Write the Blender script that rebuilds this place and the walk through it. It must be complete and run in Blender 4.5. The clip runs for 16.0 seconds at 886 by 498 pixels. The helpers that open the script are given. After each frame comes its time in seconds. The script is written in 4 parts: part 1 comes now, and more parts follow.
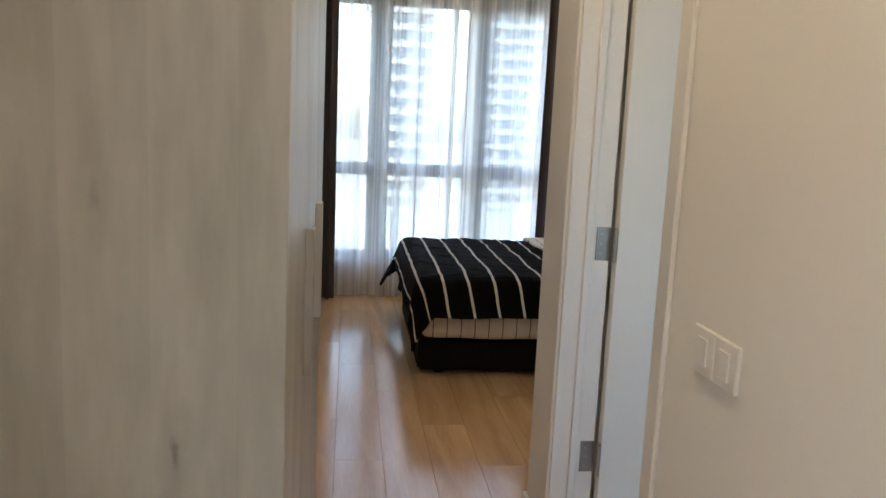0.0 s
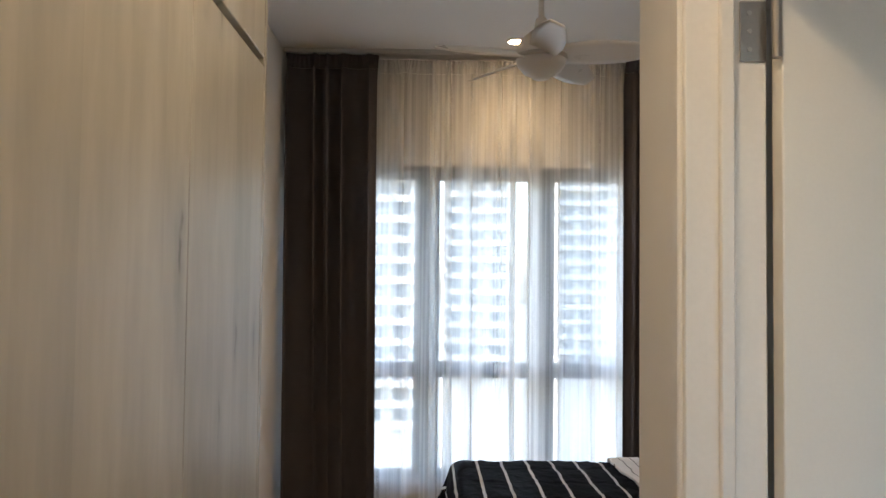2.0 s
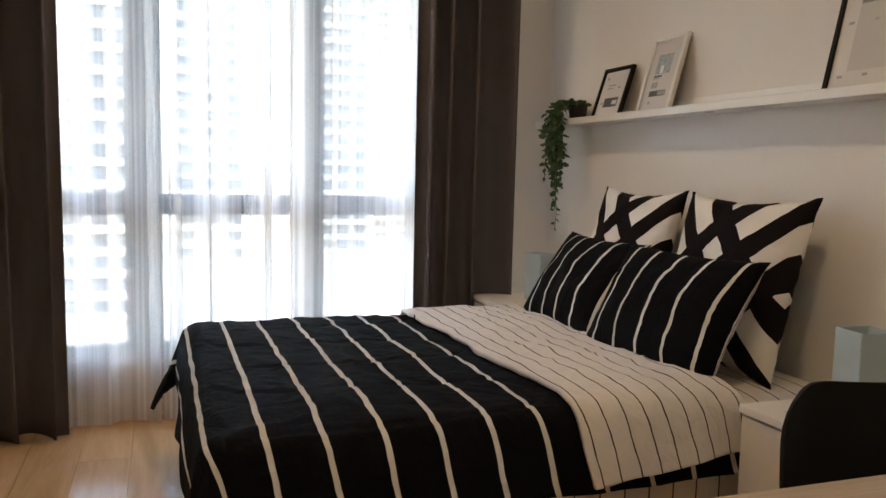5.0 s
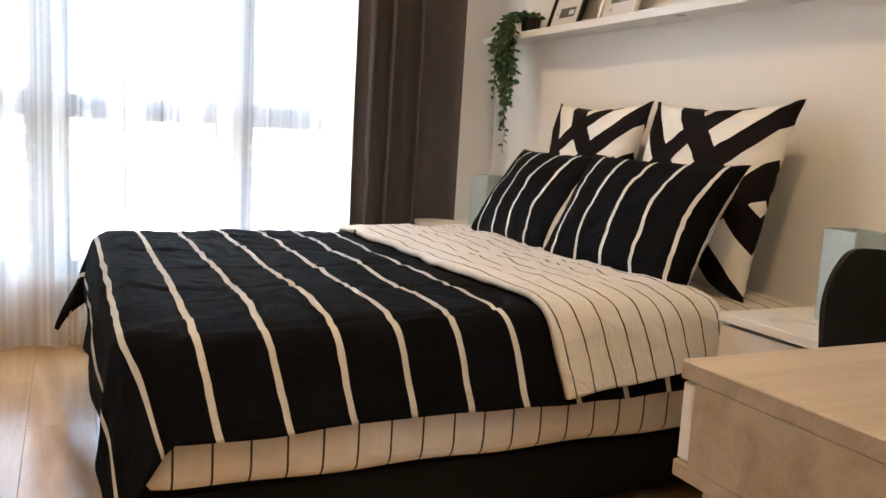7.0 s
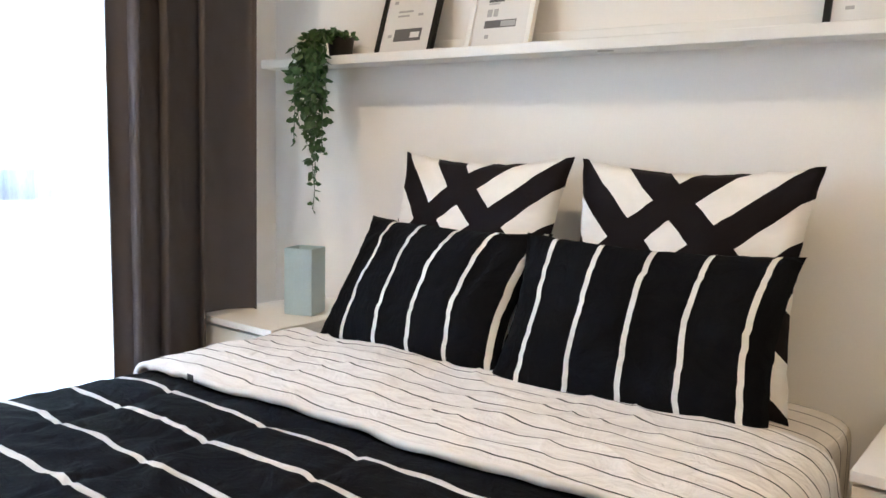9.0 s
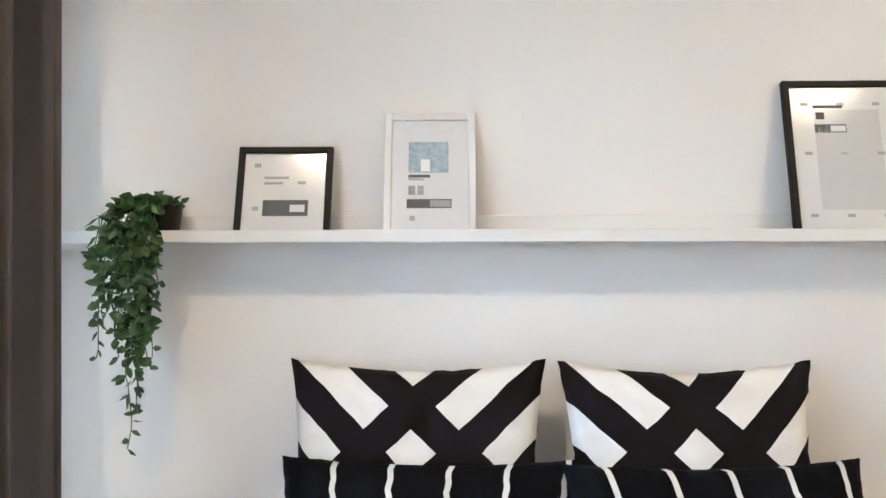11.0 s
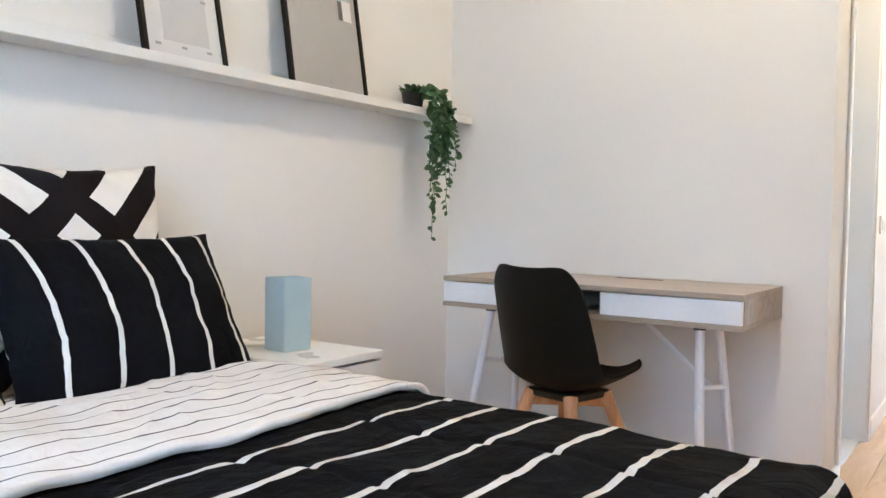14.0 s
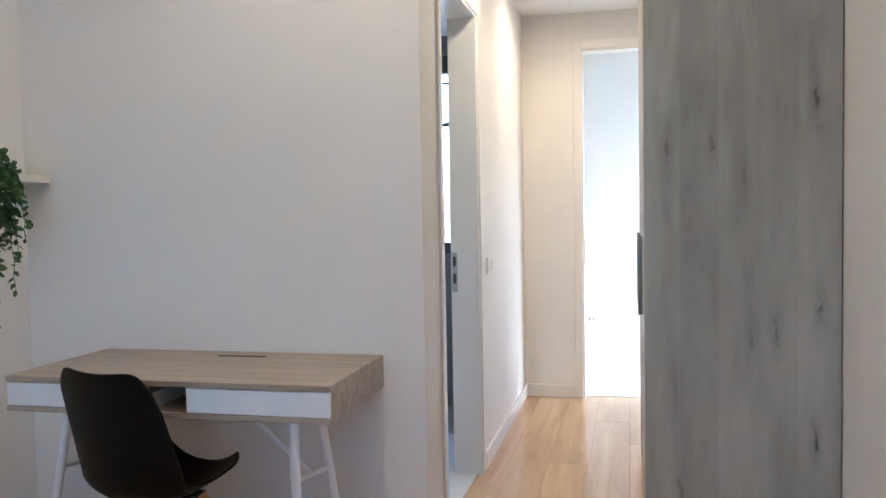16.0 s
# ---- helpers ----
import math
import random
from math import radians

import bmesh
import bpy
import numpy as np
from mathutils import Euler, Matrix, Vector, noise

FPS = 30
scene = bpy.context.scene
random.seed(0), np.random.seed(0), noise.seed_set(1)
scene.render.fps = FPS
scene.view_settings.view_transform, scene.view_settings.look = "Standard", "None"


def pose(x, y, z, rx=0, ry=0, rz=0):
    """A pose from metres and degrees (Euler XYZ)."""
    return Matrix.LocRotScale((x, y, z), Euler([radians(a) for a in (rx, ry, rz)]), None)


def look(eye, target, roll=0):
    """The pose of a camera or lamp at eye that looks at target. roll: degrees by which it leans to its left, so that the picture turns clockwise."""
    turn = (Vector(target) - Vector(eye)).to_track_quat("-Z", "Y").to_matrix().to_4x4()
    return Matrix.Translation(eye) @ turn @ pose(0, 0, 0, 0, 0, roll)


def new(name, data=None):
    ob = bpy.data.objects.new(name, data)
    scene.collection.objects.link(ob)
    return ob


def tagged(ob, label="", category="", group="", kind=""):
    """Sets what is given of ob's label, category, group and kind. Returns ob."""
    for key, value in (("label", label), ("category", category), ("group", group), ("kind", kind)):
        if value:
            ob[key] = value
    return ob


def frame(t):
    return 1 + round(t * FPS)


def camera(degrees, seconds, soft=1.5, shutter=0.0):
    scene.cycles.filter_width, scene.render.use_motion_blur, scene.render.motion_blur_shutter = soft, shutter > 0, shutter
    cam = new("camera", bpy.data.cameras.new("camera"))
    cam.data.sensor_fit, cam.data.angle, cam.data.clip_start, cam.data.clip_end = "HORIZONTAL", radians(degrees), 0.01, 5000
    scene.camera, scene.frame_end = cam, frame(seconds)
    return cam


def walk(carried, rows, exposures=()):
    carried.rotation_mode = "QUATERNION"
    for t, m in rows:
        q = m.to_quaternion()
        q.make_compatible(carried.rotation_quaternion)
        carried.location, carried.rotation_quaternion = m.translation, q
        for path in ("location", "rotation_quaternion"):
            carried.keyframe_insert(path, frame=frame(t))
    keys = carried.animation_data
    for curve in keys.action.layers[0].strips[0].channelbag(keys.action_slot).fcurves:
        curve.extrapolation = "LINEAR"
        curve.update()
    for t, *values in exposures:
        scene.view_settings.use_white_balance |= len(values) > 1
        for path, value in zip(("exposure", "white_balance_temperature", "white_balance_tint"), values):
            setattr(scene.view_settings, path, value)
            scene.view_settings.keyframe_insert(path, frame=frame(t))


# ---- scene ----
cam = camera(57.2, 16.0)
PATH = [
    (0, (0.301, -0.461, 1.362), (0.537, 1.5, 1.049), 2.7),
    (0.5, (0.317, -0.218, 1.398), (0.533, 1.762, 1.22), 1.4),
    (1, (0.364, 0.025, 1.407), (0.563, 2.012, 1.293), 1.3),
    (1.5, (0.46, 0.287, 1.477), (0.551, 2.284, 1.423), 1.2),
    (2, (0.541, 0.569, 1.54), (0.572, 2.567, 1.618), 0.6),
    (2.5, (0.639, 0.834, 1.554), (0.642, 2.83, 1.684), 1.0),
    (3, (0.642, 1.095, 1.496), (0.624, 3.095, 1.539), 1.1),
    (3.5, (0.589, 1.347, 1.39), (0.636, 3.346, 1.319), 0.5),
    (4, (0.579, 1.634, 1.282), (0.824, 3.617, 1.186), 0.3),
    (4.5, (0.623, 1.838, 1.251), (1.143, 3.763, 1.103), 0.3),
    (4.7, (0.61, 1.863, 1.211), (1.218, 3.761, 1.043), 0.2),
    (6.8, (0.551, 2.042, 0.922), (1.31, 3.87, 0.635), 3.5),
    (7, (0.587, 2.126, 0.941), (1.427, 3.92, 0.661), 3.2),
    (7.5, (0.628, 2.404, 0.919), (1.698, 4.073, 0.655), 3.0),
    (8, (0.575, 2.684, 0.924), (1.802, 4.242, 0.664), 2.6),
    (8.5, (0.522, 2.999, 0.968), (1.928, 4.397, 0.708), 2.1),
    (9, (0.452, 3.321, 1.118), (2.018, 4.538, 0.864), 1.4),
    (9.2, (0.413, 3.455, 1.144), (2.035, 4.609, 0.951), 1.8),
    (11.3, (0.498, 4.762, 1.366), (2.473, 4.445, 1.369), -0.6),
    (11.5, (0.528, 4.834, 1.329), (2.448, 4.271, 1.333), -0.8),
    (12, (0.573, 5.012, 1.218), (2.306, 4.013, 1.201), -0.9),
    (12.5, (0.562, 5.164, 1.093), (2.18, 3.99, 1.04), -0.7),
    (13, (0.535, 5.211, 0.987), (2.098, 3.967, 0.891), 0.4),
    (13.5, (0.495, 5.212, 0.946), (1.868, 3.761, 0.85), 0.9),
    (14, (0.461, 5.184, 0.953), (1.602, 3.543, 0.883), 1.1),
    (14.5, (0.42, 5.155, 1.001), (1.314, 3.367, 0.936), 1.1),
    (15, (0.372, 5.123, 1.053), (1.024, 3.233, 0.999), 0.8),
    (15.5, (0.307, 5.033, 1.149), (0.799, 3.096, 1.083), 0.3),
    (16, (0.26, 4.859, 1.24), (0.712, 2.912, 1.149), -1.0),
]
EXPOSURE = [(0, 3.6, 6350, 5), (1.5, 3.6, 6400, 7), (2.5, 3.6, 7000, 8), (4.0, 3.75, 7500, 11), (4.5, 3.85, 7200, 10), (7.0, 4.85, 7200, 10), (9.0, 5.15, 6050, 5), (11.5, 5.3, 5600, 3),
            (13.0, 5.48, 5700, 3), (14.5, 4.95, 5400, 3), (16.0, 4.45, 5250, 4)]
SKY, WARM_W, ROOM_W, HALL_W, ENTRY_W, VOILE = 0.112, 1.4, 2.0, 0.75, 0.8, 0.52
walk(cam, [(t, look(e, g, r)) for t, e, g, r in PATH], EXPOSURE)

# ---- world and lights ----
world = bpy.data.worlds.new("world")
scene.world = world
world.use_nodes = True
wn = world.node_tree.nodes
sky = wn.new("ShaderNodeTexSky")
sky.sky_type, sky.sun_disc = 'NISHITA', False
sky.sun_elevation, sky.sun_rotation = radians(48), radians(262)
sky.air_density, sky.dust_density, sky.ozone_density = 1.0, 3.0, 1.0
world.node_tree.links.new(sky.outputs[0], wn["Background"].inputs[0])
wn["Background"].inputs[1].default_value = SKY

sun = new("sun", bpy.data.lights.new("sun", 'SUN'))
sun.data.energy, sun.data.angle, sun.data.color = 0.45, radians(4.0), (1.0, 0.95, 0.88)
sun.matrix_world = look((-40 * math.cos(radians(8)), -40 * math.sin(radians(8)), 44), (0, 0, 0))


def spot(name, at, watts, colour, size=0.05, cone=120):
    lamp = new(name, bpy.data.lights.new(name, 'SPOT'))
    lamp.data.energy, lamp.data.color, lamp.data.shadow_soft_size = watts, colour, size
    lamp.data.spot_size, lamp.data.spot_blend = radians(cone), 0.6
    lamp.location = at
    return lamp


spot("window_downlight_lamp", (1.035, 5.30, 2.935), WARM_W, (1.0, 0.72, 0.45))
# unseen twin of the window downlight, added to brighten the desk side
spot("bedroom_downlight_lamp", (1.035, 2.92, 2.935), ROOM_W, (1.0, 0.74, 0.48), 0.22, 160)
spot("entry_downlight_lamp", (0.56, 0.22, 2.485), ENTRY_W, (1.0, 0.66, 0.40), 0.05, 150)
spot("hall_downlight_lamp", (0.56, 1.40, 2.485), HALL_W, (1.0, 0.80, 0.60), 0.05, 150)


# ---- materials ----
def mat(name, base, rough=0.5, metal=0.0, vary=0.08, scale=6.0, grain=80.0, bump=0.05, spec=0.5):
    """A plain surface with variation at two scales and fine relief."""
    m = bpy.data.materials.new(name)
    m.use_nodes = True
    n, l = m.node_tree.nodes, m.node_tree.links
    b = n["Principled BSDF"]
    b.inputs["Roughness"].default_value, b.inputs["Metallic"].default_value = rough, metal
    b.inputs["Specular IOR Level"].default_value = spec
    tc = n.new("ShaderNodeTexCoord")
    big, small = n.new("ShaderNodeTexNoise"), n.new("ShaderNodeTexNoise")
    big.inputs["Scale"].default_value, big.inputs["Detail"].default_value = scale, 4
    small.inputs["Scale"].default_value, small.inputs["Detail"].default_value = grain, 3
    for t in (big, small):
        l.new(tc.outputs["Object"], t.inputs["Vector"])
    add = n.new("ShaderNodeMath"); add.operation = 'ADD'
    l.new(big.outputs["Fac"], add.inputs[0]); l.new(small.outputs["Fac"], add.inputs[1])
    ramp = n.new("ShaderNodeMapRange")
    ramp.inputs["From Min"].default_value, ramp.inputs["From Max"].default_value = 0.6, 1.4
    ramp.inputs["To Min"].default_value, ramp.inputs["To Max"].default_value = 1 - vary, 1 + vary
    l.new(add.outputs[0], ramp.inputs["Value"])
    mul = n.new("ShaderNodeVectorMath"); mul.operation = 'SCALE'
    mul.inputs[0].default_value = base
    l.new(ramp.outputs[0], mul.inputs["Scale"]); l.new(mul.outputs[0], b.inputs["Base Color"])
    rr = n.new("ShaderNodeMapRange")
    rr.inputs["To Min"].default_value, rr.inputs["To Max"].default_value = max(0.02, rough - 0.08), min(1, rough + 0.08)
    l.new(big.outputs["Fac"], rr.inputs["Value"]); l.new(rr.outputs[0], b.inputs["Roughness"])
    if bump:
        bp = n.new("ShaderNodeBump")
        bp.inputs["Strength"].default_value, bp.inputs["Distance"].default_value = bump, 0.004
        l.new(small.outputs["Fac"], bp.inputs["Height"]); l.new(bp.outputs[0], b.inputs["Normal"])
    return m


def node_math(n, l, op, a, b=0.0, c=None):
    """One math node; a, b, c are sockets or numbers."""
    q = n.new("ShaderNodeMath")
    q.operation = op
    for i, v in enumerate((a, b, c)):
        if v is None:
            continue
        if isinstance(v, (int, float)):
            q.inputs[i].default_value = v
        else:
            l.new(v, q.inputs[i])
    return q.outputs[0]


def wood(name, dark, light, axis, rough=0.45, stretch=14.0, size=1.0, knots=0.0, per_piece=False):
    """Grain drawn out along one axis, with broad bands, fine pores and some knots."""
    m = bpy.data.materials.new(name)
    m.use_nodes = True
    n, l = m.node_tree.nodes, m.node_tree.links
    b = n["Principled BSDF"]
    b.inputs["Roughness"].default_value = rough
    tc, mp = n.new("ShaderNodeTexCoord"), n.new("ShaderNodeMapping")
    s = [stretch * size] * 3
    s[axis] = 0.8 * size
    mp.inputs["Scale"].default_value = s
    if per_piece:
        info, off = n.new("ShaderNodeObjectInfo"), n.new("ShaderNodeVectorMath")
        off.operation = 'MULTIPLY_ADD'
        off.inputs[1].default_value = (37, 53, 11)
        l.new(info.outputs["Random"], off.inputs[0]); l.new(tc.outputs["Object"], off.inputs[2])
        l.new(off.outputs[0], mp.inputs["Vector"])
    else:
        l.new(tc.outputs["Object"], mp.inputs["Vector"])
    a, f = n.new("ShaderNodeTexNoise"), n.new("ShaderNodeTexNoise")
    a.inputs["Scale"].default_value, a.inputs["Detail"].default_value, a.inputs["Distortion"].default_value = 0.9, 5, 0.9
    f.inputs["Scale"].default_value, f.inputs["Detail"].default_value = 9, 4
    l.new(mp.outputs[0], a.inputs["Vector"]); l.new(mp.outputs[0], f.inputs["Vector"])
    mix = n.new("ShaderNodeMath"); mix.operation = 'MULTIPLY_ADD'
    mix.inputs[1].default_value = 0.3
    l.new(f.outputs["Fac"], mix.inputs[0]); l.new(a.outputs["Fac"], mix.inputs[2])
    cr = n.new("ShaderNodeValToRGB")
    cr.color_ramp.elements[0].position, cr.color_ramp.elements[1].position = 0.45, 0.85
    cr.color_ramp.elements[0].color, cr.color_ramp.elements[1].color = (*dark, 1), (*light, 1)
    l.new(mix.outputs[0], cr.inputs[0])
    out = cr.outputs[0]
    if knots:
        sep = n.new("ShaderNodeSeparateXYZ")
        l.new(tc.outputs["Object"], sep.inputs[0])
        across = node_math(n, l, 'ADD', sep.outputs[0], sep.outputs[1])
        # glued staves of slightly different tone
        stave = n.new("ShaderNodeTexWhiteNoise")
        stave.noise_dimensions = '1D'
        l.new(node_math(n, l, 'FLOOR', node_math(n, l, 'DIVIDE', across, 0.118)), stave.inputs["W"])
        tone = node_math(n, l, 'MULTIPLY_ADD', stave.outputs["Value"], 0.14, 0.93)
        # knots: dark eyes drawn out along the grain, in some cells only
        wob = n.new("ShaderNodeTexNoise")
        wob.inputs["Scale"].default_value, wob.inputs["Detail"].default_value = 22, 3
        l.new(tc.outputs["Object"], wob.inputs["Vector"])
        cell = n.new("ShaderNodeCombineXYZ")
        l.new(node_math(n, l, 'MULTIPLY_ADD', wob.outputs["Fac"], 0.30, node_math(n, l, 'MULTIPLY', across, 8.6)), cell.inputs[0])
        l.new(node_math(n, l, 'MULTIPLY_ADD', wob.outputs["Fac"], 0.20, node_math(n, l, 'MULTIPLY', sep.outputs[2], 1.8)), cell.inputs[1])
        vo = n.new("ShaderNodeTexVoronoi")
        vo.voronoi_dimensions = '2D'
        vo.inputs["Scale"].default_value = 1.0
        l.new(cell.outputs[0], vo.inputs["Vector"])
        rings = []
        for far, near, power in ((0.26, 0.05, 0.32), (0.085, 0.01, 0.68)):
            kr = n.new("ShaderNodeMapRange")
            kr.interpolation_type = 'SMOOTHSTEP'
            kr.inputs["From Min"].default_value, kr.inputs["From Max"].default_value = far, near
            l.new(vo.outputs["Distance"], kr.inputs["Value"])
            rings.append(node_math(n, l, 'MULTIPLY', kr.outputs[0], power))
        some = n.new("ShaderNodeSeparateColor")
        l.new(vo.outputs["Color"], some.inputs[0])
        km = node_math(n, l, 'MULTIPLY', node_math(n, l, 'ADD', *rings), node_math(n, l, 'MULTIPLY', node_math(n, l, 'GREATER_THAN', some.outputs[0], 0.42), node_math(n, l, 'MULTIPLY', some.outputs[1], knots)))
        st = n.new("ShaderNodeVectorMath")
        st.operation = 'SCALE'
        l.new(out, st.inputs[0]); l.new(tone, st.inputs["Scale"])
        mx = n.new("ShaderNodeMix"); mx.data_type = 'RGBA'
        mx.inputs["B"].default_value = (*[c * 0.42 for c in dark], 1)
        l.new(km, mx.inputs["Factor"]); l.new(st.outputs[0], mx.inputs["A"])
        out = mx.outputs["Result"]
    if per_piece:
        hs, mr = n.new("ShaderNodeHueSaturation"), n.new("ShaderNodeMapRange")
        mr.inputs["To Min"].default_value, mr.inputs["To Max"].default_value = 0.95, 1.05
        l.new(info.outputs["Random"], mr.inputs["Value"]); l.new(mr.outputs[0], hs.inputs["Value"])
        l.new(out, hs.inputs["Color"])
        out = hs.outputs[0]
    l.new(out, b.inputs["Base Color"])
    bp = n.new("ShaderNodeBump")
    bp.inputs["Strength"].default_value, bp.inputs["Distance"].default_value = 0.06, 0.002
    l.new(f.outputs["Fac"], bp.inputs["Height"]); l.new(bp.outputs[0], b.inputs["Normal"])
    return m


def cloth(name, ground, line, spacing, width, start, wobble=0.0, euro=False, wrinkle=0.25):
    """Woven cloth, striped along the first cloth coordinate, or with a crossed band pattern."""
    m = bpy.data.materials.new(name)
    m.use_nodes = True
    n, l = m.node_tree.nodes, m.node_tree.links
    b = n["Principled BSDF"]
    b.inputs["Roughness"].default_value = 0.85
    b.inputs["Specular IOR Level"].default_value = 0.06
    uv, sep = n.new("ShaderNodeUVMap"), n.new("ShaderNodeSeparateXYZ")
    uv.uv_map = "cloth"
    l.new(uv.outputs[0], sep.inputs[0])
    u, v = sep.outputs[0], sep.outputs[1]
    if euro:
        fac = None
        for s in (1.0, -1.0):
            d = node_math(n, l, 'MULTIPLY_ADD', u, s, v)
            for lo, hi in ((-0.20, 0.18), (0.58, 0.95), (-0.94, -0.54)):
                q = node_math(n, l, 'MULTIPLY', node_math(n, l, 'GREATER_THAN', d, lo), node_math(n, l, 'LESS_THAN', d, hi))
                fac = q if fac is None else node_math(n, l, 'MAXIMUM', fac, q)
    else:
        if wobble:
            nz = n.new("ShaderNodeTexNoise")
            nz.inputs["Scale"].default_value, nz.inputs["Detail"].default_value = 9, 2
            l.new(uv.outputs[0], nz.inputs["Vector"])
            u = node_math(n, l, 'ADD', u, node_math(n, l, 'MULTIPLY', node_math(n, l, 'SUBTRACT', nz.outputs["Fac"], 0.5), wobble))
        k = node_math(n, l, 'DIVIDE', node_math(n, l, 'SUBTRACT', u, start - width / 2), spacing)
        fac = node_math(n, l, 'LESS_THAN', node_math(n, l, 'FRACT', k), width / spacing)
    weave, crease = n.new("ShaderNodeTexNoise"), n.new("ShaderNodeTexNoise")
    weave.inputs["Scale"].default_value, weave.inputs["Detail"].default_value = 600 if not euro else 180, 2
    crease.inputs["Scale"].default_value, crease.inputs["Detail"].default_value, crease.inputs["Distortion"].default_value = 11 if not euro else 3, 5, 1.2
    l.new(uv.outputs[0], weave.inputs["Vector"]); l.new(uv.outputs[0], crease.inputs["Vector"])
    mx = n.new("ShaderNodeMix"); mx.data_type = 'RGBA'
    mx.inputs["A"].default_value, mx.inputs["B"].default_value = (*ground, 1), (*line, 1)
    l.new(fac, mx.inputs["Factor"])
    # shade of the creases is put into the colour too: darker hollows
    hs, mr = n.new("ShaderNodeHueSaturation"), n.new("ShaderNodeMapRange")
    mr.inputs["To Min"].default_value, mr.inputs["To Max"].default_value = 0.85, 1.12
    l.new(crease.outputs["Fac"], mr.inputs["Value"]); l.new(mr.outputs[0], hs.inputs["Value"])
    l.new(mx.outputs["Result"], hs.inputs["Color"]); l.new(hs.outputs[0], b.inputs["Base Color"])
    puck, pm = n.new("ShaderNodeTexNoise"), n.new("ShaderNodeMapping")
    pm.inputs["Scale"].default_value = (34, 9, 1) if not euro else (6, 6, 1)
    puck.inputs["Scale"].default_value, puck.inputs["Detail"].default_value, puck.inputs["Distortion"].default_value = 1.0, 4, 0.8
    l.new(uv.outputs[0], pm.inputs[0]); l.new(pm.outputs[0], puck.inputs["Vector"])
    h = node_math(n, l, 'MULTIPLY_ADD', weave.outputs["Fac"], 0.04, node_math(n, l, 'MULTIPLY_ADD', puck.outputs["Fac"], 0.35, crease.outputs["Fac"]))
    bp = n.new("ShaderNodeBump")
    bp.inputs["Strength"].default_value, bp.inputs["Distance"].default_value = wrinkle, 0.03
    l.new(h, bp.inputs["Height"]); l.new(bp.outputs[0], b.inputs["Normal"])
    return m


def sheer_mat():
    """Thin white voile: part of the light goes straight through, part is scattered."""
    m = bpy.data.materials.new("voile")
    m.use_nodes = True
    n, l = m.node_tree.nodes, m.node_tree.links
    n.remove(n["Principled BSDF"])
    tr, tl, df = n.new("ShaderNodeBsdfTransparent"), n.new("ShaderNodeBsdfTranslucent"), n.new("ShaderNodeBsdfDiffuse")
    tr.inputs[0].default_value = (0.98, 0.98, 0.975, 1)
    tl.inputs[0].default_value = df.inputs[0].default_value = (0.88, 0.87, 0.85, 1)
    a, b = n.new("ShaderNodeMixShader"), n.new("ShaderNodeMixShader")
    a.inputs[0].default_value = 0.2
    l.new(tl.outputs[0], a.inputs[1]); l.new(df.outputs[0], a.inputs[2])
    # gathered cloth: denser and thinner streaks down the drop, and a fine weave
    tc, total = n.new("ShaderNodeTexCoord"), None
    for across, along, share in ((11, 0.25, 0.55), (46, 0.4, 0.35), (420, 60, 0.10)):
        mp, nz = n.new("ShaderNodeMapping"), n.new("ShaderNodeTexNoise")
        mp.inputs["Scale"].default_value = (across, 0.01, along)
        nz.inputs["Scale"].default_value, nz.inputs["Detail"].default_value = 1.0, 2
        l.new(tc.outputs["Object"], mp.inputs[0]); l.new(mp.outputs[0], nz.inputs["Vector"])
        q = node_math(n, l, 'MULTIPLY', nz.outputs["Fac"], share)
        total = q if total is None else node_math(n, l, 'ADD', total, q)
    mr = n.new("ShaderNodeMapRange")
    mr.inputs["From Min"].default_value, mr.inputs["From Max"].default_value = 0.36, 0.64
    mr.inputs["To Min"].default_value, mr.inputs["To Max"].default_value = VOILE - 0.26, VOILE + 0.36
    l.new(total, mr.inputs["Value"])
    l.new(mr.outputs[0], b.inputs[0]); l.new(tr.outputs[0], b.inputs[1]); l.new(a.outputs[0], b.inputs[2])
    l.new(b.outputs[0], n["Material Output"].inputs[0])
    return m


def glass_mat(name, tint):
    m = bpy.data.materials.new(name)
    m.use_nodes = True
    b = m.node_tree.nodes["Principled BSDF"]
    b.inputs["Base Color"].default_value, b.inputs["Roughness"].default_value = (*tint, 1), 0.0
    b.inputs["Transmission Weight"].default_value, b.inputs["IOR"].default_value = 1.0, 1.05
    return m


def glow(name, colour, power):
    m = bpy.data.materials.new(name)
    m.use_nodes = True
    b = m.node_tree.nodes["Principled BSDF"]
    b.inputs["Base Color"].default_value = (0.8, 0.8, 0.8, 1)
    b.inputs["Emission Color"].default_value, b.inputs["Emission Strength"].default_value = (*colour, 1), power
    return m


M_WALL = mat("wall_paint", (0.83, 0.81, 0.775), 0.75, vary=0.02, scale=2, grain=220, bump=0.05)
M_CEIL = mat("ceiling_paint", (0.80, 0.79, 0.77), 0.85, vary=0.02, scale=2, grain=200, bump=0.03)
M_TRIM = mat("trim_paint", (0.80, 0.78, 0.74), 0.4, vary=0.03, scale=3, grain=120, bump=0.02)
M_LEAF = mat("door_paint", (0.82, 0.795, 0.735), 0.4, vary=0.02, scale=3, grain=150, bump=0.03)
M_WHITE = mat("white_lacquer", (0.80, 0.79, 0.76), 0.3, vary=0.02, scale=4, grain=90, bump=0.01)
# near-black colour stands in for the shade in gaps and holes
M_DARKGAP = mat("gap_shade_black", (0.05, 0.045, 0.04), 0.8)
M_UNDERLAY = mat("brown_joint_filler", (0.22, 0.13, 0.065), 0.7)
M_OAK = wood("washed_oak_board", (0.285, 0.275, 0.236), (0.465, 0.452, 0.403), 2, 0.38, 4.2, 0.9, 1.05)
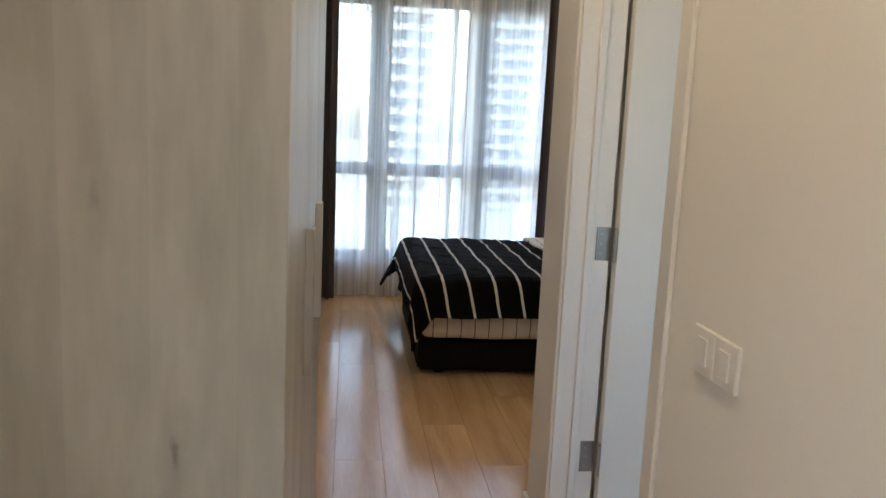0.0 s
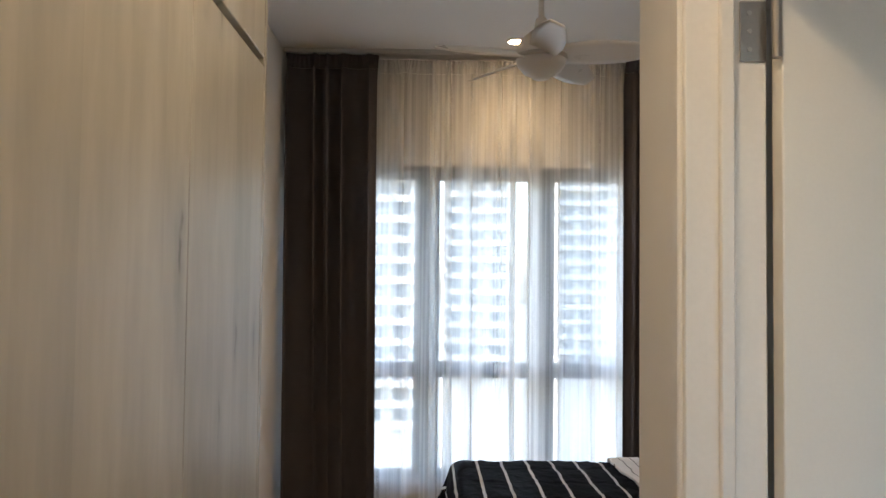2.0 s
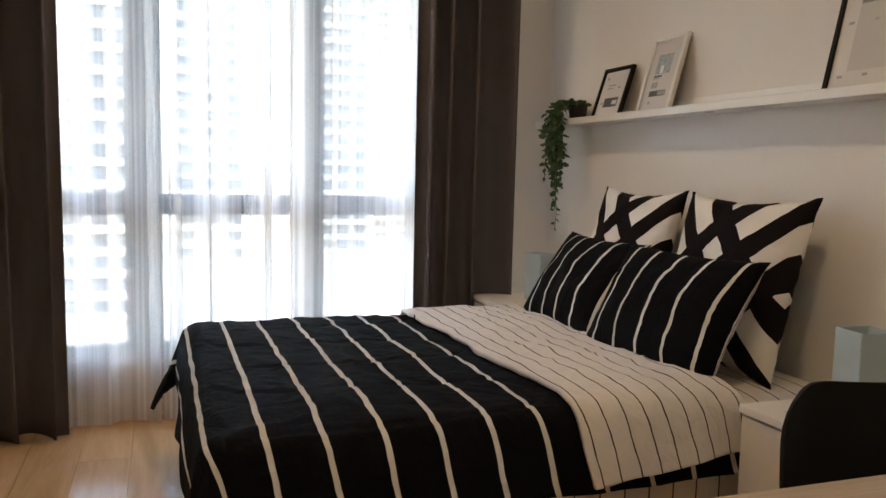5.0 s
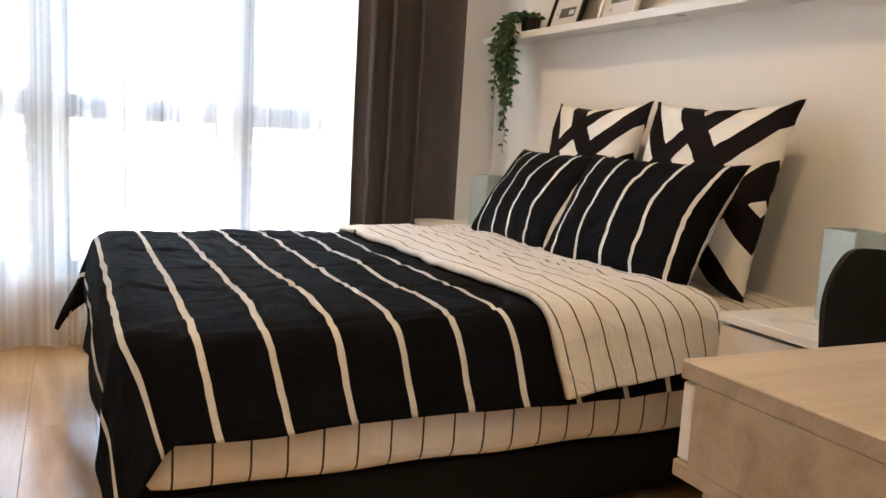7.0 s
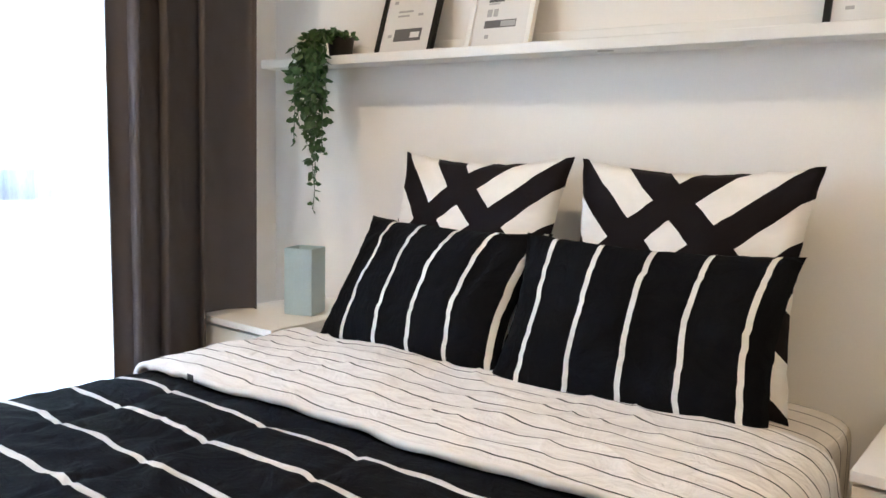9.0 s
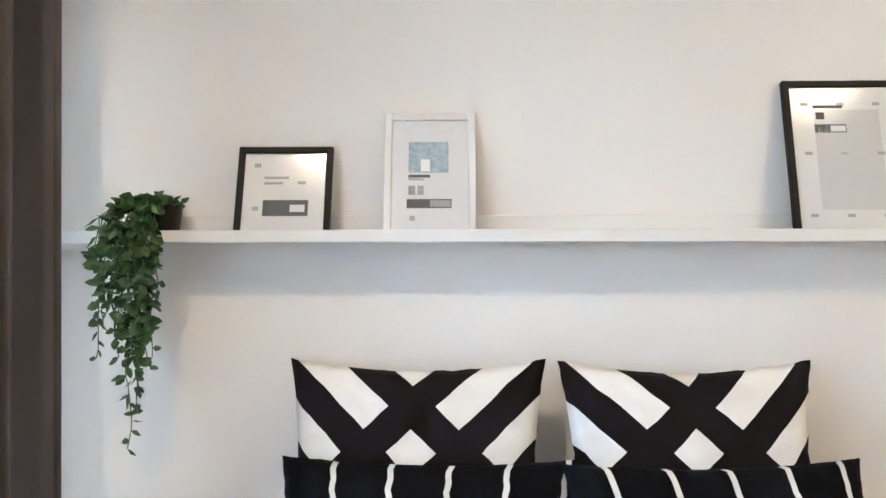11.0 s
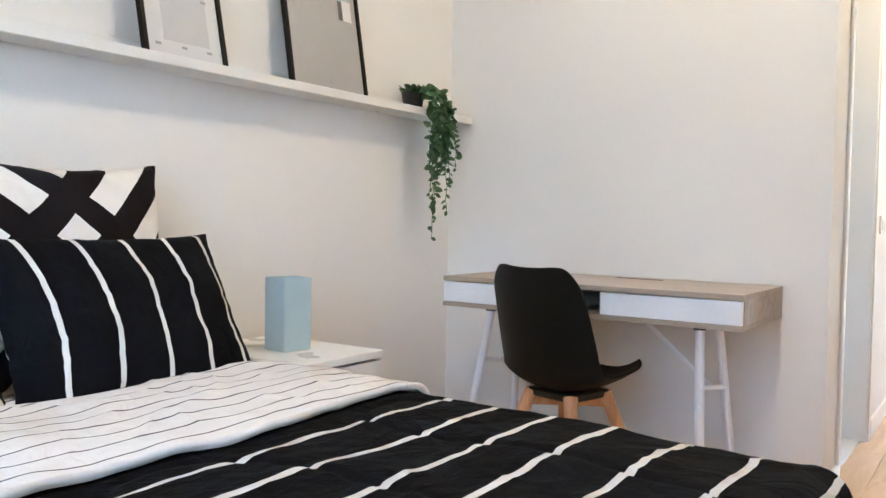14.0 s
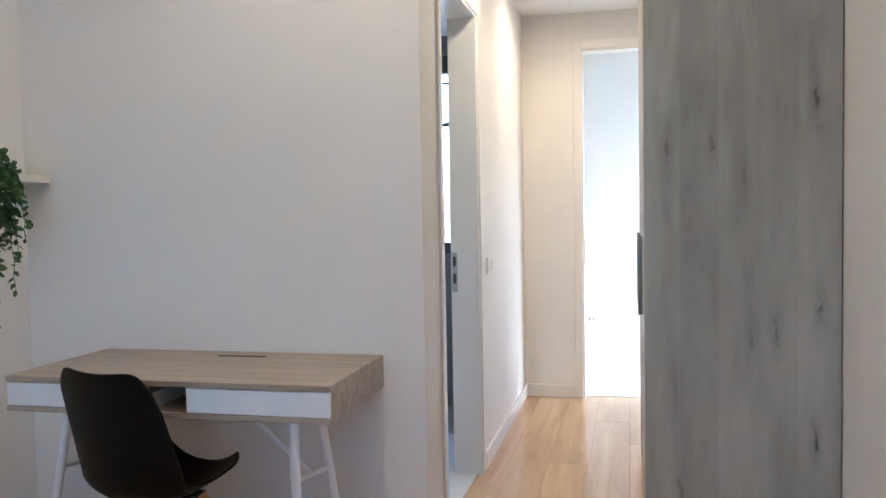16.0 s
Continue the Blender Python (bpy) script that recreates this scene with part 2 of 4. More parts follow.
M_FLOOR = wood("oak_laminate", (0.47, 0.30, 0.155), (0.62, 0.43, 0.25), 1, 0.17, 9, 1.2, 0.0, True)
M_DESK = wood("sonoma_oak", (0.335, 0.27, 0.21), (0.49, 0.42, 0.345), 0, 0.42, 16, 1.6)
M_BEECH = wood("beech", (0.52, 0.25, 0.105), (0.66, 0.36, 0.17), 2, 0.4, 18, 2.0)
M_STEEL = mat("brushed_steel", (0.42, 0.40, 0.38), 0.35, 1.0, vary=0.05, grain=300)
M_HANDLE = mat("satin_aluminium", (0.50, 0.49, 0.47), 0.45, 0.6, vary=0.04, grain=300)
M_ALU = mat("grey_window_aluminium", (0.045, 0.05, 0.055), 0.45, 0.2, vary=0.05)
M_DRAPE = mat("taupe_drape_cloth", (0.094, 0.085, 0.090), 0.95, vary=0.15, scale=3, grain=500, bump=0.25, spec=0.15)
M_BLACKCLOTH = mat("black_upholstery", (0.008, 0.0078, 0.0078), 0.9, vary=0.2, grain=600, bump=0.3, spec=0.2)
M_SHELL = mat("black_moulded_plastic", (0.004, 0.004, 0.004), 0.5, vary=0.1, grain=400, bump=0.06, spec=0.18)
M_LEGMETAL = mat("white_powder_coat", (0.86, 0.87, 0.89), 0.4, vary=0.03)
M_POT = mat("black_pot_plastic", (0.012, 0.012, 0.012), 0.5)
M_LEAFGREEN = mat("ivy_leaf", (0.055, 0.12, 0.042), 0.42, vary=0.5, scale=60, grain=300, bump=0.1)
M_FRAMEBLACK = mat("black_frame_wood", (0.008, 0.008, 0.008), 0.5, vary=0.15, spec=0.2)
M_FRAMEWHITE = mat("white_frame_wood", (0.78, 0.77, 0.75), 0.4, vary=0.02)
M_PAPER = mat("insert_paper", (0.72, 0.715, 0.70), 0.12, vary=0.02, bump=0)
M_GREYPAPER = mat("grey_backing_paper", (0.42, 0.41, 0.39), 0.12, vary=0.03, bump=0)
M_PALEPAPER = mat("pale_grey_print", (0.60, 0.595, 0.585), 0.12, vary=0.02, bump=0)
M_PRINT = mat("dark_print", (0.10, 0.10, 0.105), 0.6, bump=0)
M_PRINTMID = mat("grey_print", (0.36, 0.36, 0.36), 0.6, bump=0)
M_PRINTBLUE = mat("pale_blue_print", (0.36, 0.45, 0.50), 0.6, vary=0.3, scale=60, bump=0)
M_FROST = mat("frosted_blue_glass", (0.42, 0.54, 0.58), 0.35, vary=0.06, scale=12, grain=150, bump=0.04)
M_TILE = mat("grey_bathroom_tile", (0.16, 0.155, 0.145), 0.3, vary=0.12)
M_CERAMIC = mat("white_floor_tile", (0.7, 0.69, 0.67), 0.25, vary=0.03)
M_FAN = mat("white_fan_plastic", (0.72, 0.71, 0.69), 0.3, vary=0.02)
M_TOWER = mat("tower_render", (0.56, 0.54, 0.51), 0.8, vary=0.06, scale=0.1, grain=1)
M_TOWERDARK = mat("tower_glass", (0.13, 0.14, 0.15), 0.4)
M_GROUND = mat("city_ground", (0.16, 0.17, 0.16), 0.9, vary=0.3, scale=0.02, grain=0.2)
M_DUVET = cloth("black_duvet_cloth", (0.0048, 0.0056, 0.0078), (0.62, 0.61, 0.58), 0.1335, 0.0145, 1.47, 0.014, wrinkle=0.55)
M_SHEET = cloth("white_striped_cloth", (0.70, 0.66, 0.61), (0.05, 0.045, 0.04), 0.0745, 0.0045, 0.99, 0.004)
M_FOLD = cloth("white_duvet_reverse", (0.74, 0.72, 0.70), (0.05, 0.05, 0.05), 0.058, 0.0042, 1.52, 0.022, wrinkle=0.5)
M_PILLOW = cloth("black_pillow_cloth", (0.0048, 0.0056, 0.0078), (0.68, 0.67, 0.64), 0.128, 0.013, -0.064, 0.008, wrinkle=0.4)
M_EURO = cloth("cushion_print", (0.80, 0.78, 0.74), (0.013, 0.011, 0.013), 1, 1, 0, euro=True, wrinkle=0.10)
M_VOILE = sheer_mat()
M_GLASS = glass_mat("window_glass", (0.98, 1.0, 1.0))
M_LAMPGLOW = glow("downlight_diffuser", (1.0, 0.70, 0.42), 14)


# ---- mesh helpers ----
def part(name, bm, material, parent=None, label="", smooth=False):
    """Links a bmesh as one mesh object under a thing or under a part."""
    me = bpy.data.meshes.new(name)
    bmesh.ops.recalc_face_normals(bm, faces=bm.faces)
    if smooth:
        for f in bm.faces:
            f.smooth = True
    bm.to_mesh(me)
    bm.free()
    me.materials.append(material)
    ob = new(name, me)
    if parent is not None:
        ob.parent = parent
        if parent.type == 'EMPTY':
            ob.matrix_parent_inverse = Matrix.Translation(-parent.location)
    return tagged(ob, label)


def thing(name, at, label, category, group=""):
    e = new(name)
    e.empty_display_size = 0.1
    e.location = at
    return tagged(e, label, category, group)


def box(*corners, bev=0.0, bm=None, seg=1):
    """A box from two corners, with bevelled edges."""
    x0, y0, z0, x1, y1, z1 = corners
    b = bmesh.new()
    bmesh.ops.create_cube(b, size=1.0)
    bmesh.ops.scale(b, vec=(abs(x1 - x0), abs(y1 - y0), abs(z1 - z0)), verts=b.verts)
    bmesh.ops.translate(b, vec=((x0 + x1) / 2, (y0 + y1) / 2, (z0 + z1) / 2), verts=b.verts)
    if bev:
        bmesh.ops.bevel(b, geom=b.edges[:], offset=bev, segments=seg, affect='EDGES')
    if bm is None:
        return b
    me = bpy.data.meshes.new("tmp")
    b.to_mesh(me)
    b.free()
    bm.from_mesh(me)
    bpy.data.meshes.remove(me)
    return bm


def boxes(rows, bev=0.0):
    bm = bmesh.new()
    for r in rows:
        box(*r, bev=bev, bm=bm)
    return bm


def tube(p, q, r0, r1=None, n=12, bm=None):
    """A tapered round bar from p to q."""
    p, q = Vector(p), Vector(q)
    bm = bm or bmesh.new()
    m = Matrix.Translation((p + q) / 2) @ (q - p).to_track_quat('Z', 'Y').to_matrix().to_4x4()
    bmesh.ops.create_cone(bm, cap_ends=True, segments=n, radius1=r0, radius2=r0 if r1 is None else r1, depth=(q - p).length, matrix=m)
    return bm


def lathe(profile, at, n=28):
    """A turned solid from (radius, height) pairs."""
    bm, rings = bmesh.new(), []
    for r, z in profile:
        rings.append([bm.verts.new((at[0] + r * math.cos(2 * math.pi * i / n), at[1] + r * math.sin(2 * math.pi * i / n), at[2] + z)) for i in range(n)])
    for a, b in zip(rings, rings[1:]):
        for i in range(n):
            bm.faces.new((a[i], a[(i + 1) % n], b[(i + 1) % n], b[i]))
    bm.faces.new(rings[0]), bm.faces.new(rings[-1])
    return bm


def sheet(fn, nu, nv, uvfn=None):
    """A grid surface; fn(u, v) gives places for u, v from 0 to 1."""
    bm = bmesh.new()
    layer = bm.loops.layers.uv.new("cloth") if uvfn else None
    vs = [[bm.verts.new(fn(i / nu, j / nv)) for j in range(nv + 1)] for i in range(nu + 1)]
    for i in range(nu):
        for j in range(nv):
            f = bm.faces.new((vs[i][j], vs[i + 1][j], vs[i + 1][j + 1], vs[i][j + 1]))
            f.smooth = True
            if uvfn:
                for lp, (a, b) in zip(f.loops, ((i, j), (i + 1, j), (i + 1, j + 1), (i, j + 1))):
                    lp[layer].uv = uvfn(a / nu, b / nv)
    return bm


def thicken(ob, depth, offset=0.0):
    s = ob.modifiers.new("thickness", 'SOLIDIFY')
    s.thickness, s.offset = depth, offset
    return ob


def setting(name, bm, material, label):
    return tagged(part(name, bm, material), label, name.split("_")[0], kind="structure")


# ---- the shell of the place ----
XL, XH, YW, YD, XC = -0.38, 2.53, 5.76, 2.17, 0.955      # left wall, bed wall, window wall, desk wall, corridor wall
ZC, ZH, YE = 2.96, 2.51, -0.52                            # bedroom ceiling, hall ceiling, end wall of the hall
O0, O1, OZ = 1.12, 1.90, 2.16                             # doorway of the bathroom along y, and its height

setting("floor", box(-1.8, YE - 1.55, -0.12, 2.65, 5.95, -0.004), M_UNDERLAY, "brown underlay below oak laminate planks")
setting("wall_bed", box(XH, YD - 0.12, 0, XH + 0.12, YW + 0.2, ZC), M_WALL, "cream white painted wall behind the bed")
setting("wall_left", boxes([(XL - 0.12, YE, 0, XL, YW + 0.2, ZC)]), M_WALL, "cream white painted wall beside the wardrobe")
WX0, WX1, WZ0, WZ1 = -0.16, 2.02, 0.29, 2.27
setting("wall_window", boxes([(XL, YW, 0, WX0, YW + 0.2, ZC), (WX1, YW, 0, XH, YW + 0.2, ZC), (WX0, YW, 0, WX1, YW + 0.2, WZ0), (WX0, YW, WZ1, WX1, YW + 0.2, ZC)]),
        M_WALL, "white painted window wall with a wide opening")
setting("wall_desk", box(XC, YD - 0.12, 0, XH, YD, ZC), M_WALL, "cream white painted wall behind the desk")
setting("wall_corridor", boxes([(XC, YE, 0, XC + 0.125, O0, ZH), (XC, O0, OZ, XC + 0.125, O1, ZH), (XC, O1, 0, XC + 0.125, YD - 0.12, ZH)]),
        M_WALL, "cream painted corridor wall with a doorway")
setting("wall_end", boxes([(0.592, YE - 0.12, 0, XC + 0.125, YE, ZH), (XL - 0.12, YE - 0.12, 2.292, 0.592, YE, ZH), (XL - 0.12, YE - 0.12, 0, -0.32, YE, 2.292)]),
        M_WALL, "cream painted end wall of the hall with a doorway")
setting("ceiling_bedroom", box(XL - 0.12, YD, ZC, XH + 0.12, YW + 0.2, ZC + 0.1), M_CEIL, "flat white painted bedroom ceiling")
setting("ceiling_hall", boxes([(XL - 0.12, YE - 0.12, ZH, XC + 0.125, YD, ZH + 0.1), (XL, YD - 0.1, ZH + 0.1, XC, YD, ZC)]), M_CEIL, "lower white painted hall ceiling")

# baseboards
bb = 0.085
for k, r in enumerate([(XC + 0.0, YD, 0, XH, YD + 0.014, bb), (XC - 0.014, O1 + 0.03, 0, XC, YD + 0.014, bb), (XC - 0.014, YE, 0, XC, O0 - 0.05, bb),
                       (0.626, YE, 0, XC - 0.014, YE + 0.014, bb), (XL, 2.14, 0, XL + 0.014, YW, bb), (XH - 0.014, YD + 0.014, 0, XH, YW, bb), (XL, YE, 0, XL + 0.014, 0.66, bb)]):
    setting("baseboard_%d" % (k + 1), box(*r, bev=0.003), M_TRIM, "white painted baseboard along the wall")

# bathroom doorway: lining, casing, open leaf
d1 = setting("door_1", boxes([(XC - 0.004, O0 - 0.002, 0, XC + 0.129, O0 + 0.03, OZ), (XC - 0.004, O1 - 0.03, 0, XC + 0.129, O1 + 0.002, OZ), (XC - 0.004, O0 + 0.03, OZ - 0.03, XC + 0.129, O1 - 0.03, OZ + 0.002)], 0.002),
             M_TRIM, "white painted bathroom door standing open")
for r in ((O0 - 0.048, 0, O0 + 0.006, OZ + 0.055), (O1 - 0.018, 0, O1 + 0.028, OZ + 0.055)):
    part("casing", boxes([(XC - 0.012, r[0], r[1], XC, r[2], r[3])], 0.003), M_TRIM, d1)
part("casing", box(XC - 0.012, O0 + 0.006, OZ - 0.018, XC, O1 - 0.018, OZ + 0.055, bev=0.003), M_TRIM, d1)
part("door_stop", box(XC + 0.05, O1 - 0.045, 0, XC + 0.072, O1 - 0.03, OZ - 0.03, bev=0.002), M_TRIM, d1)
part("leaf", box(XC + 0.142, O1 - 0.06, 0.008, XC + 0.90, O1 - 0.02, OZ - 0.035, bev=0.002), M_LEAF, d1, "smooth white door leaf")
for z in (0.30, 0.97, 1.90):
    h = part("hinge", box(XC + 0.085, O1 - 0.034, z, XC + 0.128, O1 - 0.030, z + 0.1, bev=0.001), M_STEEL, d1, "steel butt hinge")
    part("knuckle", tube((XC + 0.134, O1 - 0.06, z), (XC + 0.134, O1 - 0.06, z + 0.1), 0.008), M_STEEL, h)
    for k in range(3):
        part("screw", tube((XC + 0.10, O1 - 0.0362, z + 0.02 + 0.03 * k), (XC + 0.10, O1 - 0.034, z + 0.02 + 0.03 * k), 0.004, n=8), M_HANDLE, h)
part("strike_plate", boxes([(XC + 0.098, O0 + 0.03, 0.865, XC + 0.124, O0 + 0.033, 1.05)], 0.001), M_STEEL, d1, "steel strike plate")
for z in (0.905, 0.985):
    # raised dark block, its colour gives the shade of the hole
    part("latch_hole", box(XC + 0.104, O0 + 0.033, z, XC + 0.118, O0 + 0.0345, z + 0.045), M_DARKGAP, d1)

# doorway at the end of the hall
DX, DZ = 0.562, 2.262
d2 = setting("door_2", boxes([(DX, YE - 0.124, 0, DX + 0.032, YE + 0.004, DZ + 0.032), (-0.322, YE - 0.124, 0, -0.29, YE + 0.004, DZ + 0.032), (-0.29, YE - 0.124, DZ, DX, YE + 0.004, DZ + 0.032)], 0.002), M_TRIM, "white painted door lining of an open doorway")
part("casing", box(DX + 0.01, YE, 0, DX + 0.062, YE + 0.014, DZ + 0.07, bev=0.003), M_TRIM, d2)
part("casing", box(-0.352, YE, 0, -0.30, YE + 0.014, DZ + 0.07, bev=0.003), M_TRIM, d2)
part("casing", box(-0.30, YE, DZ + 0.01, DX + 0.01, YE + 0.014, DZ + 0.07, bev=0.003), M_TRIM, d2)
part("strike_plate", box(DX - 0.003, YE - 0.06, 0.88, DX, YE - 0.03, 1.04, bev=0.001), M_STEEL, d2)

# the window
win = setting("window_1", boxes([(WX0, 5.755, WZ0, WX0 + 0.06, 5.83, WZ1), (WX1 - 0.06, 5.755, WZ0, WX1, 5.83, WZ1), (WX0 + 0.06, 5.755, WZ1 - 0.085, WX1 - 0.06, 5.83, WZ1), (WX0 + 0.06, 5.755, WZ0, WX1 - 0.06, 5.83, WZ0 + 0.05)], 0.003),
              M_ALU, "wide grey aluminium window with three bays")
for x0, x1 in ((0.44, 0.60), (1.19, 1.335)):
    part("mullion", box(x0, 5.757, WZ0 + 0.05, x1, 5.83, WZ1 - 0.085, bev=0.003), M_ALU, win)
for x0, x1 in ((WX0 + 0.06, 0.44), (0.60, 1.19), (1.335, WX1 - 0.06)):
    part("transom", box(x0, 5.76, 0.925, x1, 5.83, 1.02, bev=0.003), M_ALU, win)
    for z0, z1 in ((WZ0 + 0.05, 0.925), (1.02, WZ1 - 0.085)):
        p = part("pane", box(x0, 5.79, z0, x1, 5.796, z1), M_GLASS, win)
        p.visible_shadow = False
part("window_sill", box(WX0, 5.70, WZ0 - 0.03, WX1, 5.755, WZ0, bev=0.003), M_WHITE, win)

# the bathroom beyond its doorway
YB = -0.155
setting("wall_bathroom", boxes([(XC + 0.125, YB - 0.1, 0, 2.1, YB, 0.975), (XC + 0.125, YB - 0.1, 2.22, 2.1, YB, ZH), (XC + 0.125, YB - 0.1, 0.975, 1.16, YB, 2.22), (2.05, YB - 0.1, 0.975, 2.1, YB, 2.22)]), M_TILE, "grey tiled bathroom wall")
setting("wall_bathroom_side", box(2.1, YB - 0.1, 0, 2.2, YD - 0.12, ZH), M_LEAF, "white painted bathroom side wall")
setting("ceiling_bathroom", box(XC + 0.125, YB, 2.34, 2.1, YD - 0.12, 2.40), M_CEIL, "white bathroom ceiling")
setting("floor_bathroom", box(XC + 0.02, 0.49, -0.004, 2.1, YD - 0.12, 0.006), M_CERAMIC, "pale tiled bathroom floor")
setting("floor_shower", box(XC + 0.125, YB, -0.004, 2.1, 0.488, 0.004), M_TILE, "dark grey tiled shower floor")
w2 = setting("window_2", boxes([(1.16, YB - 0.07, 0.975, 1.21, YB - 0.01, 2.22), (2.00, YB - 0.07, 0.975, 2.05, YB - 0.01, 2.22), (1.21, YB - 0.07, 2.11, 2.00, YB - 0.01, 2.22), (1.21, YB - 0.07, 0.975, 2.00, YB - 0.01, 1.045)], 0.003), M_ALU, "black framed bathroom window")
part("glazing_bar", box(1.21, YB - 0.06, 2.045, 2.00, YB - 0.02, 2.055, bev=0.002), M_ALU, w2)
part("transom", box(1.21, YB - 0.06, 1.78, 2.00, YB - 0.02, 1.80, bev=0.002), M_ALU, w2)
part("stay_arm", tube((1.36, YB - 0.04, 1.81), (1.66, YB - 0.04, 1.73), 0.006), M_ALU, w2)

# the bright room at the end
YF = -1.95
# both window openings are unseen, added to send daylight into the hall
setting("wall_far_room", boxes([(-0.45, YF - 0.12, 0, 1.08, YF, ZH), (-1.8, YF - 0.12, 0, -1.15, YF, ZH), (-1.15, YF - 0.12, 0, -0.45, YF, 0.75), (-1.15, YF - 0.12, 2.1, -0.45, YF, ZH),
                                (0.98, YF, 0, 1.08, YE - 0.12, ZH), (-1.8, YE - 0.12, 0, XL - 0.12, YE, ZH), (-1.8, YF, 0, -1.7, -1.70, ZH), (-1.8, -1.05, 0, -1.7, YE - 0.12, ZH),
                                (-1.8, -1.70, 2.10, -1.7, -1.05, ZH), (-1.8, -1.70, 0, -1.7, -1.05, 0.06)]), M_WALL, "white painted walls of the bright far room")
setting("ceiling_far_room", box(-1.8, YF - 0.12, ZH, 1.08, YE - 0.12, ZH + 0.1), M_CEIL, "white ceiling of the bright far room")
setting("baseboard_8", box(-1.7, YF, 0, 0.98, YF + 0.014, bb, bev=0.003), M_TRIM, "white painted baseboard along the wall")

# ---- wardrobe ----
def wardrobe():
    w = thing("wardrobe", (-0.08, 1.41, 0), "tall washed oak built-in wardrobe with bar handles", "wardrobe")
    x0, xf = XL + 0.004, 0.22
    ztop = ZH - 0.004
    part("end_panel", box(x0, 0.675, 0, xf, 0.695, ztop, bev=0.0015), M_OAK, w)
    part("end_panel", box(x0, 2.115, 0, xf, 2.135, ztop, bev=0.0015), M_OAK, w)
    # coloured near-black for the shade between the doors
    part("carcass", box(x0, 0.697, 0.08, xf - 0.022, 2.113, ztop), M_DARKGAP, w)
    part("plinth", box(x0, 0.697, 0, xf - 0.05, 2.113, 0.08), M_OAK, w)
    ys = (0.698, 1.157, 1.649, 2.112)
    for a, b in zip(ys, ys[1:]):
        part("upper_door", box(xf - 0.02, a + 0.0015, 1.962, xf, b - 0.0015, ztop - 0.01, bev=0.0012), M_OAK, w)
        d = part("door", box(xf - 0.02, a + 0.0015, 0.085, xf, b - 0.0015, 1.945, bev=0.0012), M_OAK, w)
        if a > 0.7:
            part("handle", boxes([(xf, a + 0.004, 0.832, xf + 0.016, a + 0.008, 1.135), (xf + 0.013, a + 0.004, 0.832, xf + 0.017, a + 0.055, 1.135)], 0.001), M_HANDLE, d, "satin aluminium bar handle")


wardrobe()


# ---- switches ----
def switch(name, x, y, z, w, gangs, facing):
    s = thing(name, (x, y, z), "white plastic light switch on the wall", "light switch", "light switches")
    for g in range(gangs):
        o = g * (w + 0.002)
        if facing == 'x':
            part("plate", box(x - 0.009, y + o, z, x, y + o + w, z + w, bev=0.002), M_WHITE, s)
            part("rocker", box(x - 0.013, y + o + w * .28, z + w * .2, x - 0.0092, y + o + w * .72, z + w * .8, bev=0.001), M_WHITE, s)
        else:
            part("plate", box(x + o, y, z, x + o + w, y + 0.009, z + w, bev=0.002), M_WHITE, s)
            part("rocker", box(x + o + w * .28, y + 0.0092, z + w * .2, x + o + w * .72, y + 0.013, z + w * .8, bev=0.001), M_WHITE, s)


switch("light_switch", XC - 0.0005, 0.768, 0.93, 0.084, 2, 'x')
switch("light_switch", 0.766, YE + 0.0005, 0.851, 0.082, 1, 'y')


# ---- curtains ----
def wave(x, seed, k):
    """Uneven folds along a curtain."""
    return math.sin(x * k + 1.7 * math.sin(x * k * 0.23 + seed) + 0.8 * math.sin(x * k * 0.47 + seed * 2.1))


def curtain(name, x0, x1, y, z0, z1, k, amp, material, label, seed, thick, nx, group, inner=0.0, swing=0.3):
    c = thing(name, ((x0 + x1) / 2, y, z0), label, "curtain", group)

    def place(u, v):
        z = z0 + (z1 - z0) * v
        head = min(1.0, (1 - v) * (z1 - z0) / 0.13)
        a = amp * (0.35 + 0.65 * head) * (1 + 0.35 * (1 - v) * math.sin(u * 9 + seed))
        x = x0 + (x1 - x0) * u
        ph = wave(x + 0.02 * (1 - v) * math.sin(3 * x + seed), seed, k)
        pin = 0.007 * math.sin(x * 330) * (1 - head)
        sway = inner * (1 - v) ** 2.0 * math.sin(math.pi * min(1, 1.2 * u)) + 0.012 * math.sin(2.2 * v + seed) * (1 - v)
        return (x + sway + swing * a * math.cos(x * k * 1.0 + 1.7 * math.sin(x * k * 0.23 + seed) + 0.8 * math.sin(x * k * 0.47 + seed * 2.1)) , y - a * ph + pin, z + 0.006 * math.sin(x * k * 0.5) * (1 - v))

    cut = 1 - 0.085 / (z1 - z0)
    for nm, lo, hi, nz in (("cloth", 0.0, cut, 36), ("heading_tape", cut + 0.0005, 1.0, 4)):
        p = part(nm, sheet(lambda u, v: place(u, lo + (hi - lo) * v), nx, nz), material, c)
        if thick:
            thicken(p, thick)
    return c


curtain("drape", -0.365, 0.215, 5.52, 0.012, 2.925, 50, 0.044, M_DRAPE, "dark taupe floor-length blackout drape", 1.3, 0.004, 300, "drapes", 0.03, 0.75)
curtain("drape", 1.75, 2.25, 5.52, 0.012, 2.925, 50, 0.044, M_DRAPE, "dark taupe floor-length blackout drape", 4.1, 0.004, 300, "drapes", -0.02, 0.75)
curtain("sheer_curtain", -0.33, 0.972, 5.63, 0.015, 2.925, 40, 0.030, M_VOILE, "white translucent voile curtain before the window", 0.6, 0, 680, "sheer curtains", 0.012, 1.35)
curtain("sheer_curtain", 0.986, 2.30, 5.63, 0.015, 2.925, 38, 0.030, M_VOILE, "white translucent voile curtain before the window", 2.9, 0, 700, "sheer curtains", 0.0, 1.35)
